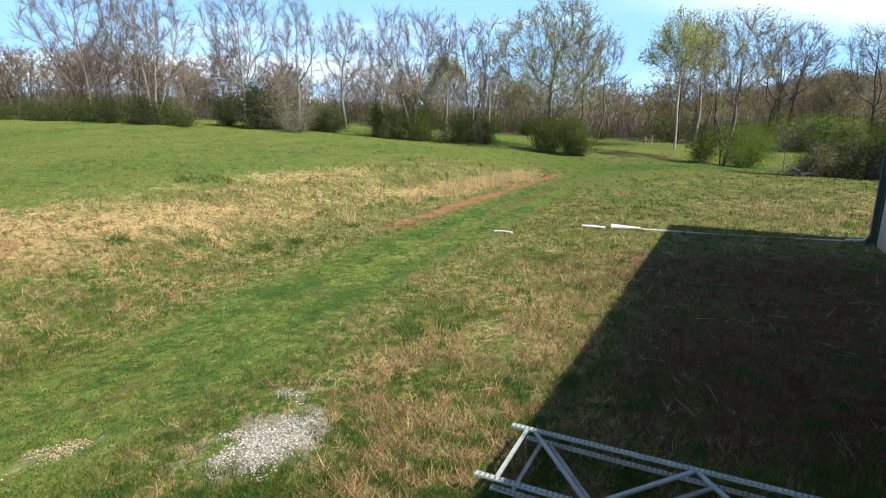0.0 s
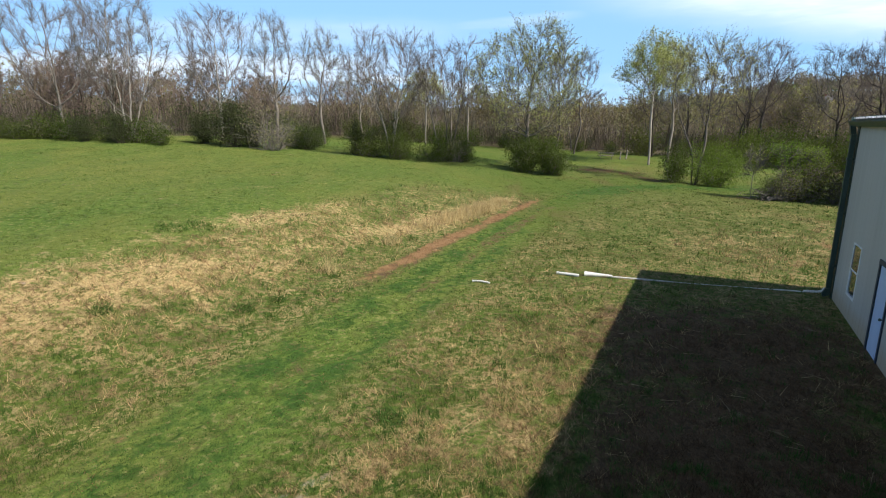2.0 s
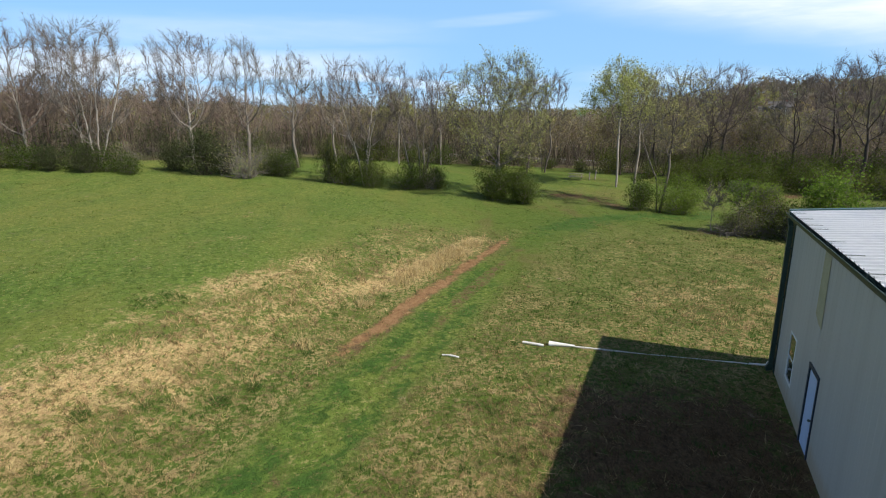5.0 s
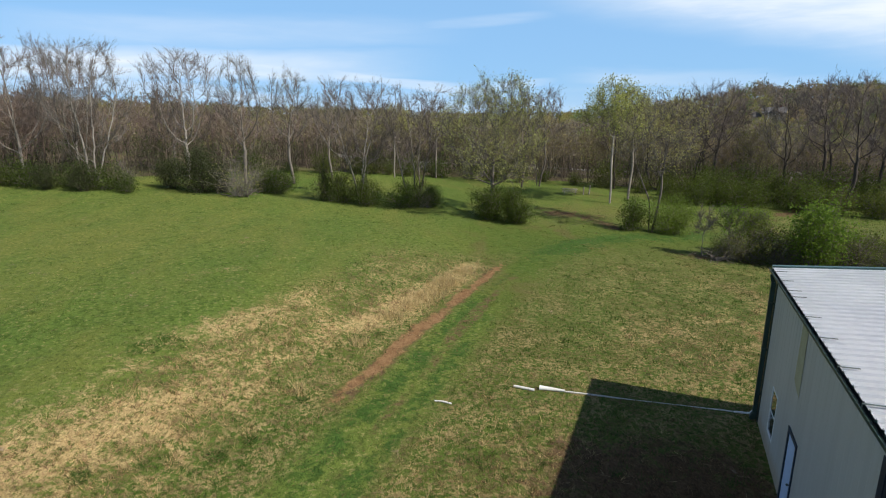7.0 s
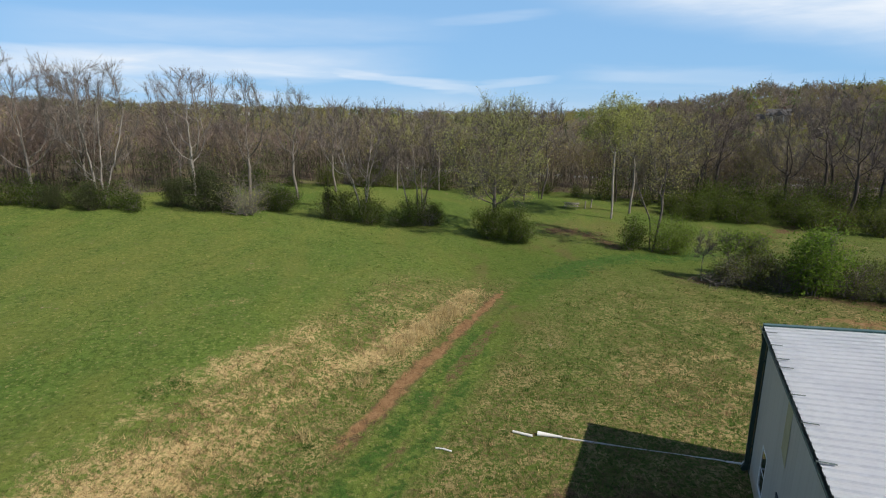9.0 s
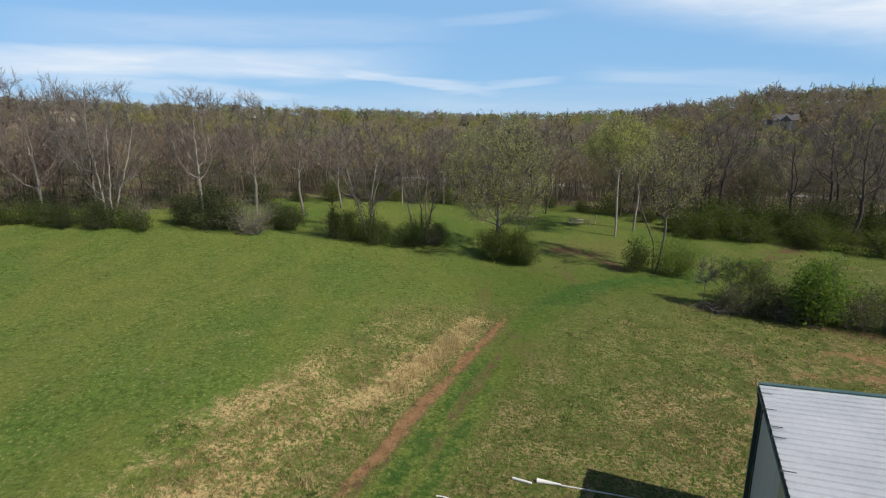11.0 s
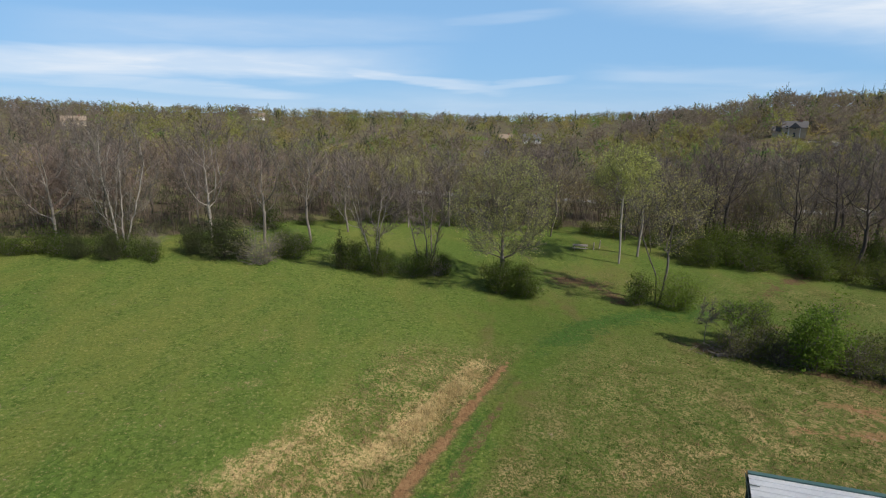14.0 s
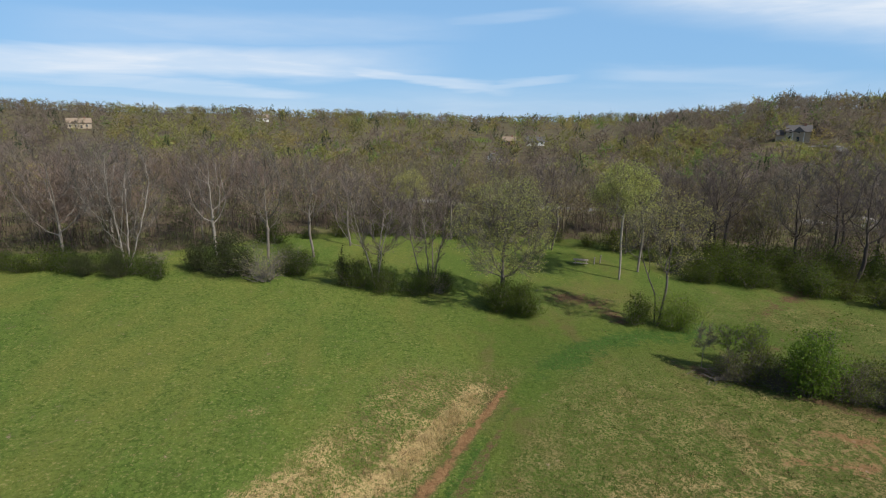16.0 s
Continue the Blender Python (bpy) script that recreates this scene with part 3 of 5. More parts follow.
def corrugated(length, z0, z1, pitch=0.229, rib=0.02):
    """A wall sheet of vertical ribs, from x = 0 to length, its face in the plane y = 0, 4 cm thick."""
    pts, x = [], 0.0
    while x < length - 0.01:
        for dx, dy in ((0, 0), (pitch - 0.065, 0), (pitch - 0.05, rib), (pitch - 0.015, rib)):
            if x + dx < length:
                pts.append((x + dx, dy))
        x += pitch
    pts.append((length, 0))
    bm = bmesh.new()
    lo, hi = ([bm.verts.new((a, b, z)) for a, b in pts] for z in (z0, z1))
    for i in range(len(pts) - 1):
        bm.faces.new((lo[i + 1], lo[i], hi[i], hi[i + 1]))
    return bm


def wall_sheet(name, spans):
    """Faintly ribbed sheets over the spans (x0, x1, z0, z1), each a panel backed by a solid wall."""
    for x0, x1, z0, z1 in spans:
        bm = corrugated(x1 - x0, z0, z1, 0.305, 0.004)
        bmesh.ops.translate(bm, verts=bm.verts, vec=(x0, 0, 0))
        box(bm, x0, x1, -0.12, -0.002, z0, z1)
        part(name, bm, WALL, barn)


DOOR = (4.33, 5.26, -0.05, 2.13)
WIN = (1.72, 2.56, 0.62, 2.08)
BAY = (9.95, 13.6, -0.4, 4.85)
wall_sheet("wall_panel", [(0, WIN[0], -0.4, EAVE_Z), (WIN[0], WIN[1], -0.4, WIN[2]), (WIN[0], WIN[1], WIN[3], EAVE_Z), (WIN[1], DOOR[0], -0.4, EAVE_Z),
                         (DOOR[0], DOOR[1], DOOR[3], EAVE_Z), (DOOR[0], DOOR[1], -0.4, DOOR[2]), (DOOR[1], BAY[0], -0.4, EAVE_Z),
                         (BAY[0], BAY[1], BAY[3], EAVE_Z), (BAY[1], BLEN, -0.4, EAVE_Z)])
RIDGE_Z = EAVE_Z + PITCH * BWID / 2
for nm, a, b in (("far_gable_wall", 0.0, 0.12), ("near_gable_wall", BLEN - 0.12, BLEN)):
    part(nm, extruded(((-0.123, -0.4), (-BWID, -0.4), (-BWID, EAVE_Z), (-BWID / 2, RIDGE_Z - 0.01), (-0.123, EAVE_Z)), a, b), WALL, barn)
part("back_wall", boxed(0.123, BLEN - 0.123, -BWID + 0.002, -BWID + 0.12, -0.4, EAVE_Z - 0.01), WALL, barn)
part("slab", boxed(0.125, BLEN - 0.125, -BWID + 0.125, -0.125, -0.4, 0.05), plain("slab_concrete", (0.35, 0.34, 0.32), (0.28, 0.27, 0.26)), barn)

# roof: two slopes of ribbed white sheets
for nm, sgn in (("roof_slope", 1), ("back_roof_slope", -1)):
    half = BWID / 2
    pts, x = [], -0.22
    while x < BLEN + 0.2:
        pts += [(x, 0), (x + 0.024, 0.045), (x + 0.088, 0.045), (x + 0.112, 0), (x + 0.20, 0.006), (x + 0.21, 0)]
        x += 0.305
    bm = bmesh.new()
    out, top = half + 0.17, RIDGE_Z + 0.09
    if sgn > 0:
        lo = [bm.verts.new((a, 0.17, top - PITCH * out + h)) for a, h in pts]
        hi = [bm.verts.new((a, -half, top + h)) for a, h in pts]
    else:
        lo = [bm.verts.new((a, -half, top + h)) for a, h in pts]
        hi = [bm.verts.new((a, -BWID - 0.17, top - PITCH * out + h)) for a, h in pts]
    for i in range(len(pts) - 1):
        bm.faces.new((lo[i], lo[i + 1], hi[i + 1], hi[i]))
    bmesh.ops.solidify(bm, geom=list(bm.faces), thickness=0.012)
    part(nm, bm, ROOF_WHITE, barn, "white ribbed metal roofing")
roof_edge = RIDGE_Z + 0.09 - PITCH * (BWID / 2 + 0.17)
part("ridge_cap", extruded(((-BWID / 2 - 0.2, RIDGE_Z + 0.117), (-BWID / 2, RIDGE_Z + 0.143), (-BWID / 2 + 0.2, RIDGE_Z + 0.117), (-BWID / 2, RIDGE_Z + 0.13)), -0.22, BLEN + 0.22), ROOF_WHITE, barn)
for nm, x0 in (("far_rake_trim", -0.27), ("near_rake_trim", BLEN + 0.10)):
    zz = RIDGE_Z + 0.09
    part(nm, extruded(((0.17, roof_edge - 0.16), (0.17, roof_edge + 0.055), (-BWID / 2, zz + 0.055), (-BWID - 0.17, roof_edge + 0.055), (-BWID - 0.17, roof_edge - 0.16), (-BWID / 2, zz - 0.16)), x0, x0 + 0.17),
         RAKE_GREEN, barn, "blue-green rake trim")
# gutter: an open K-shaped trough along the eave
prof = ((0.06, 0.10), (0.06, -0.10), (0.16, -0.11), (0.19, -0.03), (0.225, 0.02), (0.225, 0.05), (0.205, 0.05), (0.205, 0.03), (0.175, -0.02), (0.15, -0.095), (0.075, -0.09), (0.075, 0.10))
part("gutter", extruded([(0.02 + p, roof_edge - 0.10 + q) for p, q in prof], -0.26, BLEN + 0.26), TRIM_GREEN, barn, "dark green gutter")
part("fascia", boxed(-0.10, BLEN + 0.10, 0.0225, 0.076, EAVE_Z - 0.14, roof_edge - 0.012), TRIM_GREEN, barn)
for s in (0.55, 1.65, 2.7, 3.3, 4.95, 6.35, 7.9, 9.4, 11.2, 13.1, 15.0, 17.2, 19.0):
    bm = extruded(((0.235, roof_edge - 0.06), (0.235, roof_edge + 0.052), (-0.12, roof_edge + 0.052 + 0.12 * PITCH + 0.006), (-0.12, roof_edge + 0.046 + 0.12 * PITCH + 0.006), (0.231, roof_edge + 0.046), (0.231, roof_edge - 0.06)), s, s + 0.05)
    part("gutter_strap", bm, STRAP, barn, "grey metal gutter strap")
# corner trims
for nm, x0, x1 in (("corner_trim", -0.02, 0.20), ("near_corner_trim", BLEN - 0.2, BLEN + 0.02)):
    part(nm, extruded(((-0.2, -0.38), (0.022, -0.38), (0.022, EAVE_Z - 0.14), (-0.2, EAVE_Z - 0.14)), x0, x1), TRIM_GREEN, barn, "dark green corner trim")

# downspout at the far corner, from the gutter to the drain
spout = bmesh.new()
box(spout, 0.0, 0.13, 0.045, 0.175, 0.30, EAVE_Z - 0.35, 0.012)
part("downspout", spout, TRIM_GREEN, barn, "dark green square downspout")
part("downspout_offset", extruded(((0.06, EAVE_Z - 0.345), (0.19, EAVE_Z - 0.345), (0.23, EAVE_Z - 0.15), (0.23, roof_edge - 0.19), (0.10, roof_edge - 0.19), (0.10, EAVE_Z - 0.15)), 0.004, 0.126), TRIM_GREEN, barn)
part("downspout_shoe", extruded(((0.05, 0.295), (0.18, 0.295), (0.26, 0.12), (0.22, 0.02), (0.05, 0.10)), 0.004, 0.126), TRIM_GREEN, barn)
for z in (1.0, 2.6, 4.2):
    part("spout_bracket", boxed(-0.015, 0.145, 0.0235, 0.185, z, z + 0.05), TRIM_GREEN, barn)

# plain metal door in a dark frame
door = part("door", boxed(DOOR[0] + 0.05, DOOR[1] - 0.05, -0.05, 0.0, DOOR[2] + 0.02, DOOR[3] - 0.06, 0.004), DOOR_BLUE, barn, "pale blue steel door")
for nm, x0, x1, z0, z1 in (("door_jamb", DOOR[0] - 0.05, DOOR[0] + 0.048, DOOR[2], DOOR[3]), ("door_jamb", DOOR[1] - 0.048, DOOR[1] + 0.03, DOOR[2], DOOR[3]),
                           ("door_head", DOOR[0] - 0.05, DOOR[1] + 0.03, DOOR[3] - 0.05, DOOR[3] + 0.05)):
    part(nm, boxed(x0, x1, -0.06, 0.03 + (0.004 if nm == "door_head" else 0), z0, z1, 0.004), FRAME_DARK, barn)
knob = bmesh.new()
bmesh.ops.create_uvsphere(knob, u_segments=12, v_segments=8, radius=0.035, matrix=Matrix.Translation((DOOR[1] - 0.12, 0.05, 0.98)))
bmesh.ops.create_cone(knob, segments=12, radius1=0.016, radius2=0.016, depth=0.06, cap_ends=True, matrix=Matrix.Translation((DOOR[1] - 0.12, 0.02, 0.98)) @ Matrix.Rotation(radians(90), 4, "X"))
part("door_knob", knob, STRAP, door)
for z in (0.3, 1.05, 1.8):
    part("hinge", boxed(DOOR[0] + 0.03, DOOR[0] + 0.075, 0.0, 0.012, z, z + 0.1, 0.003), STRAP, door)

# double-hung window, the lower sash raised dark, the upper one catching light
window = empty("window", Matrix.Identity(4))
window.parent = barn
x0, x1, z0, z1 = WIN
for nm, a, b, c, d in (("window_jamb", x0, x0 + 0.06, z0, z1), ("window_jamb", x1 - 0.045, x1, z0, z1), ("window_head", x0 + 0.061, x1 - 0.046, z1 - 0.045, z1), ("window_sill", x0 + 0.061, x1 - 0.046, z0, z0 + 0.06)):
    part(nm, boxed(a, b, -0.09, 0.012, c, d, 0.004), VINYL, window)
zm = (z0 + z1) / 2
part("meeting_rail", boxed(x0 + 0.062, x1 - 0.047, -0.05, 0.006, zm - 0.02, zm + 0.02, 0.003), VINYL, window)
part("pane", boxed(x0 + 0.062, x1 - 0.047, -0.014, -0.006, zm + 0.021, z1 - 0.046), GLASS, window)
part("pane", boxed(x0 + 0.062, x1 - 0.047, -0.024, -0.016, z0 + 0.061, zm - 0.021), GLASS, window)

# a faded strip on the siding under the eave, and the tall sliding door
part("faded_patch", extruded(((4.02, EAVE_Z - 0.15), (4.62, EAVE_Z - 0.15), (4.72, 3.18), (4.45, 3.22), (4.03, 3.38)), 0.010, 0.013, "y"), STAIN, barn, "yellowed patch on the siding")
slider = part("sliding_door", boxed(BAY[0] + 0.003, BAY[1] - 0.003, -0.06, 0.012, BAY[2], BAY[3] - 0.003), NAVY, barn, "tall dark navy sliding door")
for i in range(9):
    xx = BAY[0] + 0.2 + i * 0.4
    part("door_rib", boxed(xx, xx + 0.04, 0.012, 0.028, BAY[2] + 0.2, BAY[3] - 0.1, 0.004), NAVY, slider)
for ob in barn.children_recursive:
    if ob.data:
        ob.data.transform(Matrix.Diagonal((1, -1, 1, 1)))
        ob.data.flip_normals()

# ---- trees ----
def road_y(x):
    return np.interp(x, (-60, 0, 25, 50, 77, 92, 110, 150), (126, 119, 116.5, 115, 112, 104, 90, 70))


def tubes(p0, p1, r0, r1, n):
    """Tapered n-sided pipes from p0 to p1, as vertices and quads."""
    p0, p1 = np.asarray(p0, float), np.asarray(p1, float)
    r0, r1 = np.asarray(r0, float), np.asarray(r1, float)
    d = p1 - p0
    d /= np.linalg.norm(d, axis=1, keepdims=True) + 1e-9
    ref = np.where(np.abs(d[:, 2:3]) < 0.9, np.array([[0, 0, 1.0]]), np.array([[1.0, 0, 0]]))
    u = np.cross(d, ref)
    u /= np.linalg.norm(u, axis=1, keepdims=True)
    w = np.cross(d, u)
    a = np.arange(n) * 2 * math.pi / n
    ring = u[:, None] * np.cos(a)[None, :, None] + w[:, None] * np.sin(a)[None, :, None]
    v = np.concatenate([p0[:, None] + ring * r0[:, None, None], p1[:, None] + ring * r1[:, None, None]], 1)
    i = np.arange(n)
    q = np.stack([i, (i + 1) % n, n + (i + 1) % n, n + i], -1)
    f = (np.arange(len(p0))[:, None, None] * (2 * n) + q[None]).reshape(-1, 4)
    return v.reshape(-1, 3), f


def unit(v):
    return v / (np.linalg.norm(v) + 1e-9)


def grow(rng, height, base, rx, ry=0.0, stems=1, points=430, stride=0.32, kill=0.75, lean=(0, 0), girth=1.0, full=(0.5, 0.32), up=0.10, flare=0.5, crook=0.10, lobes=9, tip=0.013, start=0.8):
    """Grows a tree towards points scattered through its crown, each limb forking where the points part.
    Returns node places, parents, radii and the number of tips that each node carries."""
    ry = ry or rx
    a, b = full
    peak = (a / (a + b)) ** a * (b / (a + b)) ** b
    u = rng.uniform(0.01, 0.99, points * 6)
    prof = u ** a * (1 - u) ** b / peak
    keep = rng.uniform(0, 1, len(u)) < prof ** 2
    u, prof = u[keep][:points], prof[keep][:points]
    n = len(u)
    az, rad = rng.uniform(0, 2 * math.pi, n), rng.uniform(0.04, 1, n) ** 0.42
    # an uneven outline: the crown bulges and falls short by direction and height
    k1, k2, k3 = rng.uniform(0, 6.28, 3)
    rough = 1 + 0.16 * np.sin(az * 3 + k1 + 5 * u) + 0.12 * np.sin(az * 5 + k2 - 8 * u) + 0.10 * np.sin(az * 2 + k3)
    pts = np.stack([np.cos(az) * rx * prof * rad * rough, np.sin(az) * ry * prof * rad * rough, base + (height - base) * u * (1 + 0.05 * np.sin(az * 2 + k2))], 1)
    cents = pts[rng.integers(0, n, lobes)]
    pull = cents[np.argmin(((pts[:, None] - cents[None]) ** 2).sum(2), 1)]
    pts = pts + (pull - pts) * rng.uniform(0, 0.30, (n, 1))
    pts[:, :2] += np.array(lean) * pts[:, 2:3]
    pos, par = [], []
    for s in range(stems):
        ang = s * 2.4 + k1
        foot = np.array([math.cos(ang), math.sin(ang), 0.0]) * (0.0 if stems == 1 else 0.16 * girth)
        way = np.array([lean[0], lean[1], 1.0]) + (0 if stems == 1 else np.array([math.cos(ang), math.sin(ang), 0.0]) * rng.uniform(0.12, 0.30) * flare * 2)
        p, last = foot + np.array([0, 0, -0.3]), -1
        for _ in range(max(3, int(base * start * rng.uniform(0.85, 1.1) / stride) + 1)):
            pos.append(p), par.append(last)
            last = len(pos) - 1
            way = unit(way + rng.normal(0, crook * 0.35, 3) * np.array([1, 1, 0.2]))
            p = p + way * stride
    pos = [np.array(p) for p in pos]
    made = np.array(pos)
    d = np.linalg.norm(pts[:, None] - made[None], axis=2)
    near, dist = d.argmin(1), d.min(1)
    alive = np.ones(n, bool)
    forked = collections.Counter(q for q in par if q >= 0)
    for _ in range(110):
        alive &= dist > kill
        if not alive.any():
            break
        idx = np.unique(near[alive])
        pull = np.zeros((len(pos), 3))
        to = pts[alive] - made[near[alive]]
        np.add.at(pull, near[alive], to / (np.linalg.norm(to, axis=1, keepdims=True) + 1e-9))
        fresh = []
        for i in idx:
            if forked[i] >= 4:
                alive &= near != i
                continue
            back = unit(pos[i] - pos[par[i]]) if par[i] >= 0 else np.array([0, 0, 1.0])
            if forked[i]:
                goal = pts[alive & (near == i)]
                if len(goal) == 0:
                    continue
                way = unit(unit(goal[int(rng.integers(len(goal)))] - pos[i]) + back * 0.35 + rng.normal(0, crook * 0.6, 3))
            else:
                way = unit(unit(pull[i]) + back * 0.9 + np.array([0, 0, up]) + rng.normal(0, crook * 0.6, 3))
            forked[i] += 1
            fresh.append((pos[i] + way * stride, i))
        if not fresh:
            break
        first = len(pos)
        for p, i in fresh:
            pos.append(p), par.append(int(i))
        made = np.array(pos)
        d = np.linalg.norm(pts[:, None] - made[None, first:], axis=2)
        m, dm = d.argmin(1) + first, d.min(1)
        near, dist = np.where(dm < dist, m, near), np.minimum(dm, dist)
    par = np.array(par)
    # ease the kinks out of the limbs
    for _ in range(3):
        kids, total = np.zeros(len(made)), np.zeros_like(made)
        np.add.at(kids, par[par >= 0], 1)
        np.add.at(total, par[par >= 0], made[par >= 0])
        move = (kids > 0) & (par >= 0)
        made[move] = made[move] * 0.4 + 0.3 * made[par[move]] + 0.3 * total[move] / kids[move][:, None]
    count = np.zeros(len(pos))
    for i in range(len(pos) - 1, -1, -1):
        count[i] = max(count[i], 1)
        if par[i] >= 0:
            count[par[i]] += count[i]
    thick = 0.0125 * height * girth / math.sqrt(stems) ** 0.7
    power = math.log(thick / tip) / math.log(max(count[par < 0].max(), 3))
    return made, par, tip * count ** power, count


def limbs_of(made, par, radius, lo, hi):
    """The pieces of limb whose radius lies between two bounds."""
    i = np.where((par >= 0) & (radius >= lo) & (radius < hi))[0]
    q = par[i]
    start = np.minimum(radius[q], radius[i] * 1.5)
    return made[q], made[i], start, radius[i]


def twigs_of(rng, made, par, count, per, length, most=3, rise=0.25, spray=0.42):
    """Fine shoots that fan out from the ends of the limbs."""
    i = np.repeat(np.where((par >= 0) & (count <= most))[0], per)
    d = made[i] - made[par[i]]
    d /= np.linalg.norm(d, axis=1, keepdims=True) + 1e-9
    way = d * 1.1 + rng.normal(0, spray, d.shape) + np.array([0, 0, rise])
    way /= np.linalg.norm(way, axis=1, keepdims=True)
    p0 = made[i] - d * rng.uniform(0, 0.3, (len(i), 1))
    return p0, p0 + way * rng.uniform(0.5, 1.0, (len(i), 1)) * length


def side_twigs(rng, p0, p1, per, length):
    """Twigs along the shoots, pointing on and outwards."""
    a, b = np.repeat(p0, per, axis=0), np.repeat(p1, per, axis=0)
    d = b - a
    at = a + d * rng.uniform(0.3, 1.0, (len(a), 1))
    way = d / (np.linalg.norm(d, axis=1, keepdims=True) + 1e-9) + rng.normal(0, 0.42, d.shape) + np.array([0, 0, 0.15])
    way /= np.linalg.norm(way, axis=1, keepdims=True)
    return at, at + way * rng.uniform(0.4, 1.0, (len(a), 1)) * length


def pipe_mesh(pieces, sides):
    p0, p1, r0, r1 = (np.array([p[i] for p in pieces]) for i in range(4))
    return tubes(p0, p1, r0, r1, sides)


def leaf_mesh(rng, centres, per, spread, size, flatten=1.0):
    """Small folded leaves scattered round the centres."""
    c = np.repeat(np.asarray(centres), per, axis=0)
    c = c + rng.normal(0, spread, c.shape) * np.array([1, 1, flatten])
    n = len(c)
    a = rng.normal(0, 1, (n, 3))
    a /= np.linalg.norm(a, axis=1, keepdims=True)
    b = np.cross(a, rng.normal(0, 1, (n, 3)))
    b /= np.linalg.norm(b, axis=1, keepdims=True)
    s = (size * rng.uniform(0.6, 1.4, n))[:, None]
    nrm = np.cross(a, b)
    v = np.stack([c - a * s, c + b * s * 0.45 + nrm * s * 0.15, c + a * s, c - b * s * 0.45 + nrm * s * 0.15], 1).reshape(-1, 3)
    return v, np.arange(n * 4).reshape(n, 4)


def ribbons(p0, p1, r0, rng, longer=0.25):
    """Twigs as thin single slips."""
    d = p1 - p0
    side = np.cross(d, rng.normal(0, 1, d.shape))
    side /= np.linalg.norm(side, axis=1, keepdims=True) + 1e-9
    w = side * r0[:, None]
    v = np.stack([p0 - w, p0 + w, p1 + d * longer], 1).reshape(-1, 3)
    return v, np.arange(len(v)).reshape(-1, 3)


def make_tree(name, seed, height, base, rx, bark, twig, leaf=None, leaves=0, leaf_size=0.06, leaf_spread=0.18, label="", category="tree", per=8, twig_length=0.85, ivy=0.0, **shape):
    rng = np.random.default_rng(seed)
    made, par, radius, count = grow(rng, height, base, rx, **shape)
    root = empty(name, Matrix.Identity(4))
    v1, f1 = tubes(*limbs_of(made, par, radius, 0.045, 9), 7)
    v2, f2 = tubes(*limbs_of(made, par, radius, 0.0, 0.045), 3)
    smooth(sheet_object("trunk", np.concatenate([v1, v2]), np.concatenate([f1, f2 + len(v1)]), [bark], root))
    s0, s1 = twigs_of(rng, made, par, count, 3, twig_length * 1.7)
    p0, p1 = side_twigs(rng, s0, s1, per, twig_length * 0.8)
    wide = np.concatenate([np.full(len(s0), 0.015), np.full(len(p0), 0.0095)])
    sheet_object("crown", *ribbons(np.concatenate([s0, p0]), np.concatenate([s1, p1]), wide, rng, 0.05), [twig], root)
    if leaf:
        ends = p1[rng.uniform(0, 1, len(p1)) < min(1, leaves * 0.7)]
        sheet_object("foliage", *leaf_mesh(rng, ends, max(1, int(leaves)), leaf_spread, leaf_size), [leaf], root)
    if ivy:
        low = made[(made[:, 2] > 0) & (made[:, 2] < ivy) & (radius > 0.05)]
        part_ivy = sheet_object("ivy", *leaf_mesh(rng, low, 60, 0.24, 0.06), [LEAF_CEDAR], root)
        part_ivy["label"] = "dark ivy round the lower trunk"
    return tagged(root, label, category)


def make_shrub(name, seed, rx, ry, h, leaf, n, size, label, bark=BARK_GREY, category="shrub", loose=0.32, stems=16):
    """A shrub: stems from one foot, and an uneven dome of leaf clumps with gaps."""
    rng = np.random.default_rng(seed)
    root = empty(name, Matrix.Identity(4))
    pieces, cents = [], []
    for s in range(stems):
        az, tilt = rng.uniform(0, 2 * math.pi), rng.uniform(0.05, 1.0)
        foot = np.array([math.cos(az) * rx * 0.15, math.sin(az) * ry * 0.15, -0.15])
        tip = np.array([math.cos(az) * rx * tilt, math.sin(az) * ry * tilt, h * (1.0 - 0.55 * tilt ** 2) * rng.uniform(0.75, 1.08)])
        p, r = foot, 0.035
        for k in range(4):
            q = foot + (tip - foot) * (k + 1) / 4 + rng.normal(0, 0.06 * h, 3) * (k < 3)
            pieces.append((p, q, r, r * 0.7, 0))
            for _ in range(5):
                e = q + rng.normal(0, 1, 3) * np.array([rx, ry, h * 0.6]) * 0.24 + np.array([0, 0, 0.08 * h])
                pieces.append((q, e, r * 0.5, 0.006, 1))
                cents.append(e)
                cents.append((q + e) / 2)
            p, r = q, r * 0.7
    cents = np.array(cents)
    cents = cents[cents[:, 2] > 0.12]
    lump = rng.uniform(0, 1, len(cents)) > 0.12
    sheet_object("branchwork", *pipe_mesh(pieces, 3), [bark], root)
    per = max(1, int(n / max(1, lump.sum())))
    v, f = leaf_mesh(rng, cents[lump], per, loose * min(rx, h) * 0.42, size, 0.8)
    sheet_object("foliage", v, f, [leaf], root)
    return tagged(root, label, category)


def place(ob, x, y, turn=0.0, size=1.0, sink=0.05):
    ob.matrix_world = pose(x, y, gz(x, y) - sink, 0, 0, turn) @ Matrix.Scale(size, 4)
    return ob


def repeat(ob, x, y, turn=0.0, size=1.0, sink=0.05):
    m = pose(x, y, gz(x, y) - sink, 0, 0, turn)
    c = copy_thing(ob, m)
    c.matrix_basis = m @ Matrix.Scale(size, 4)
    return c


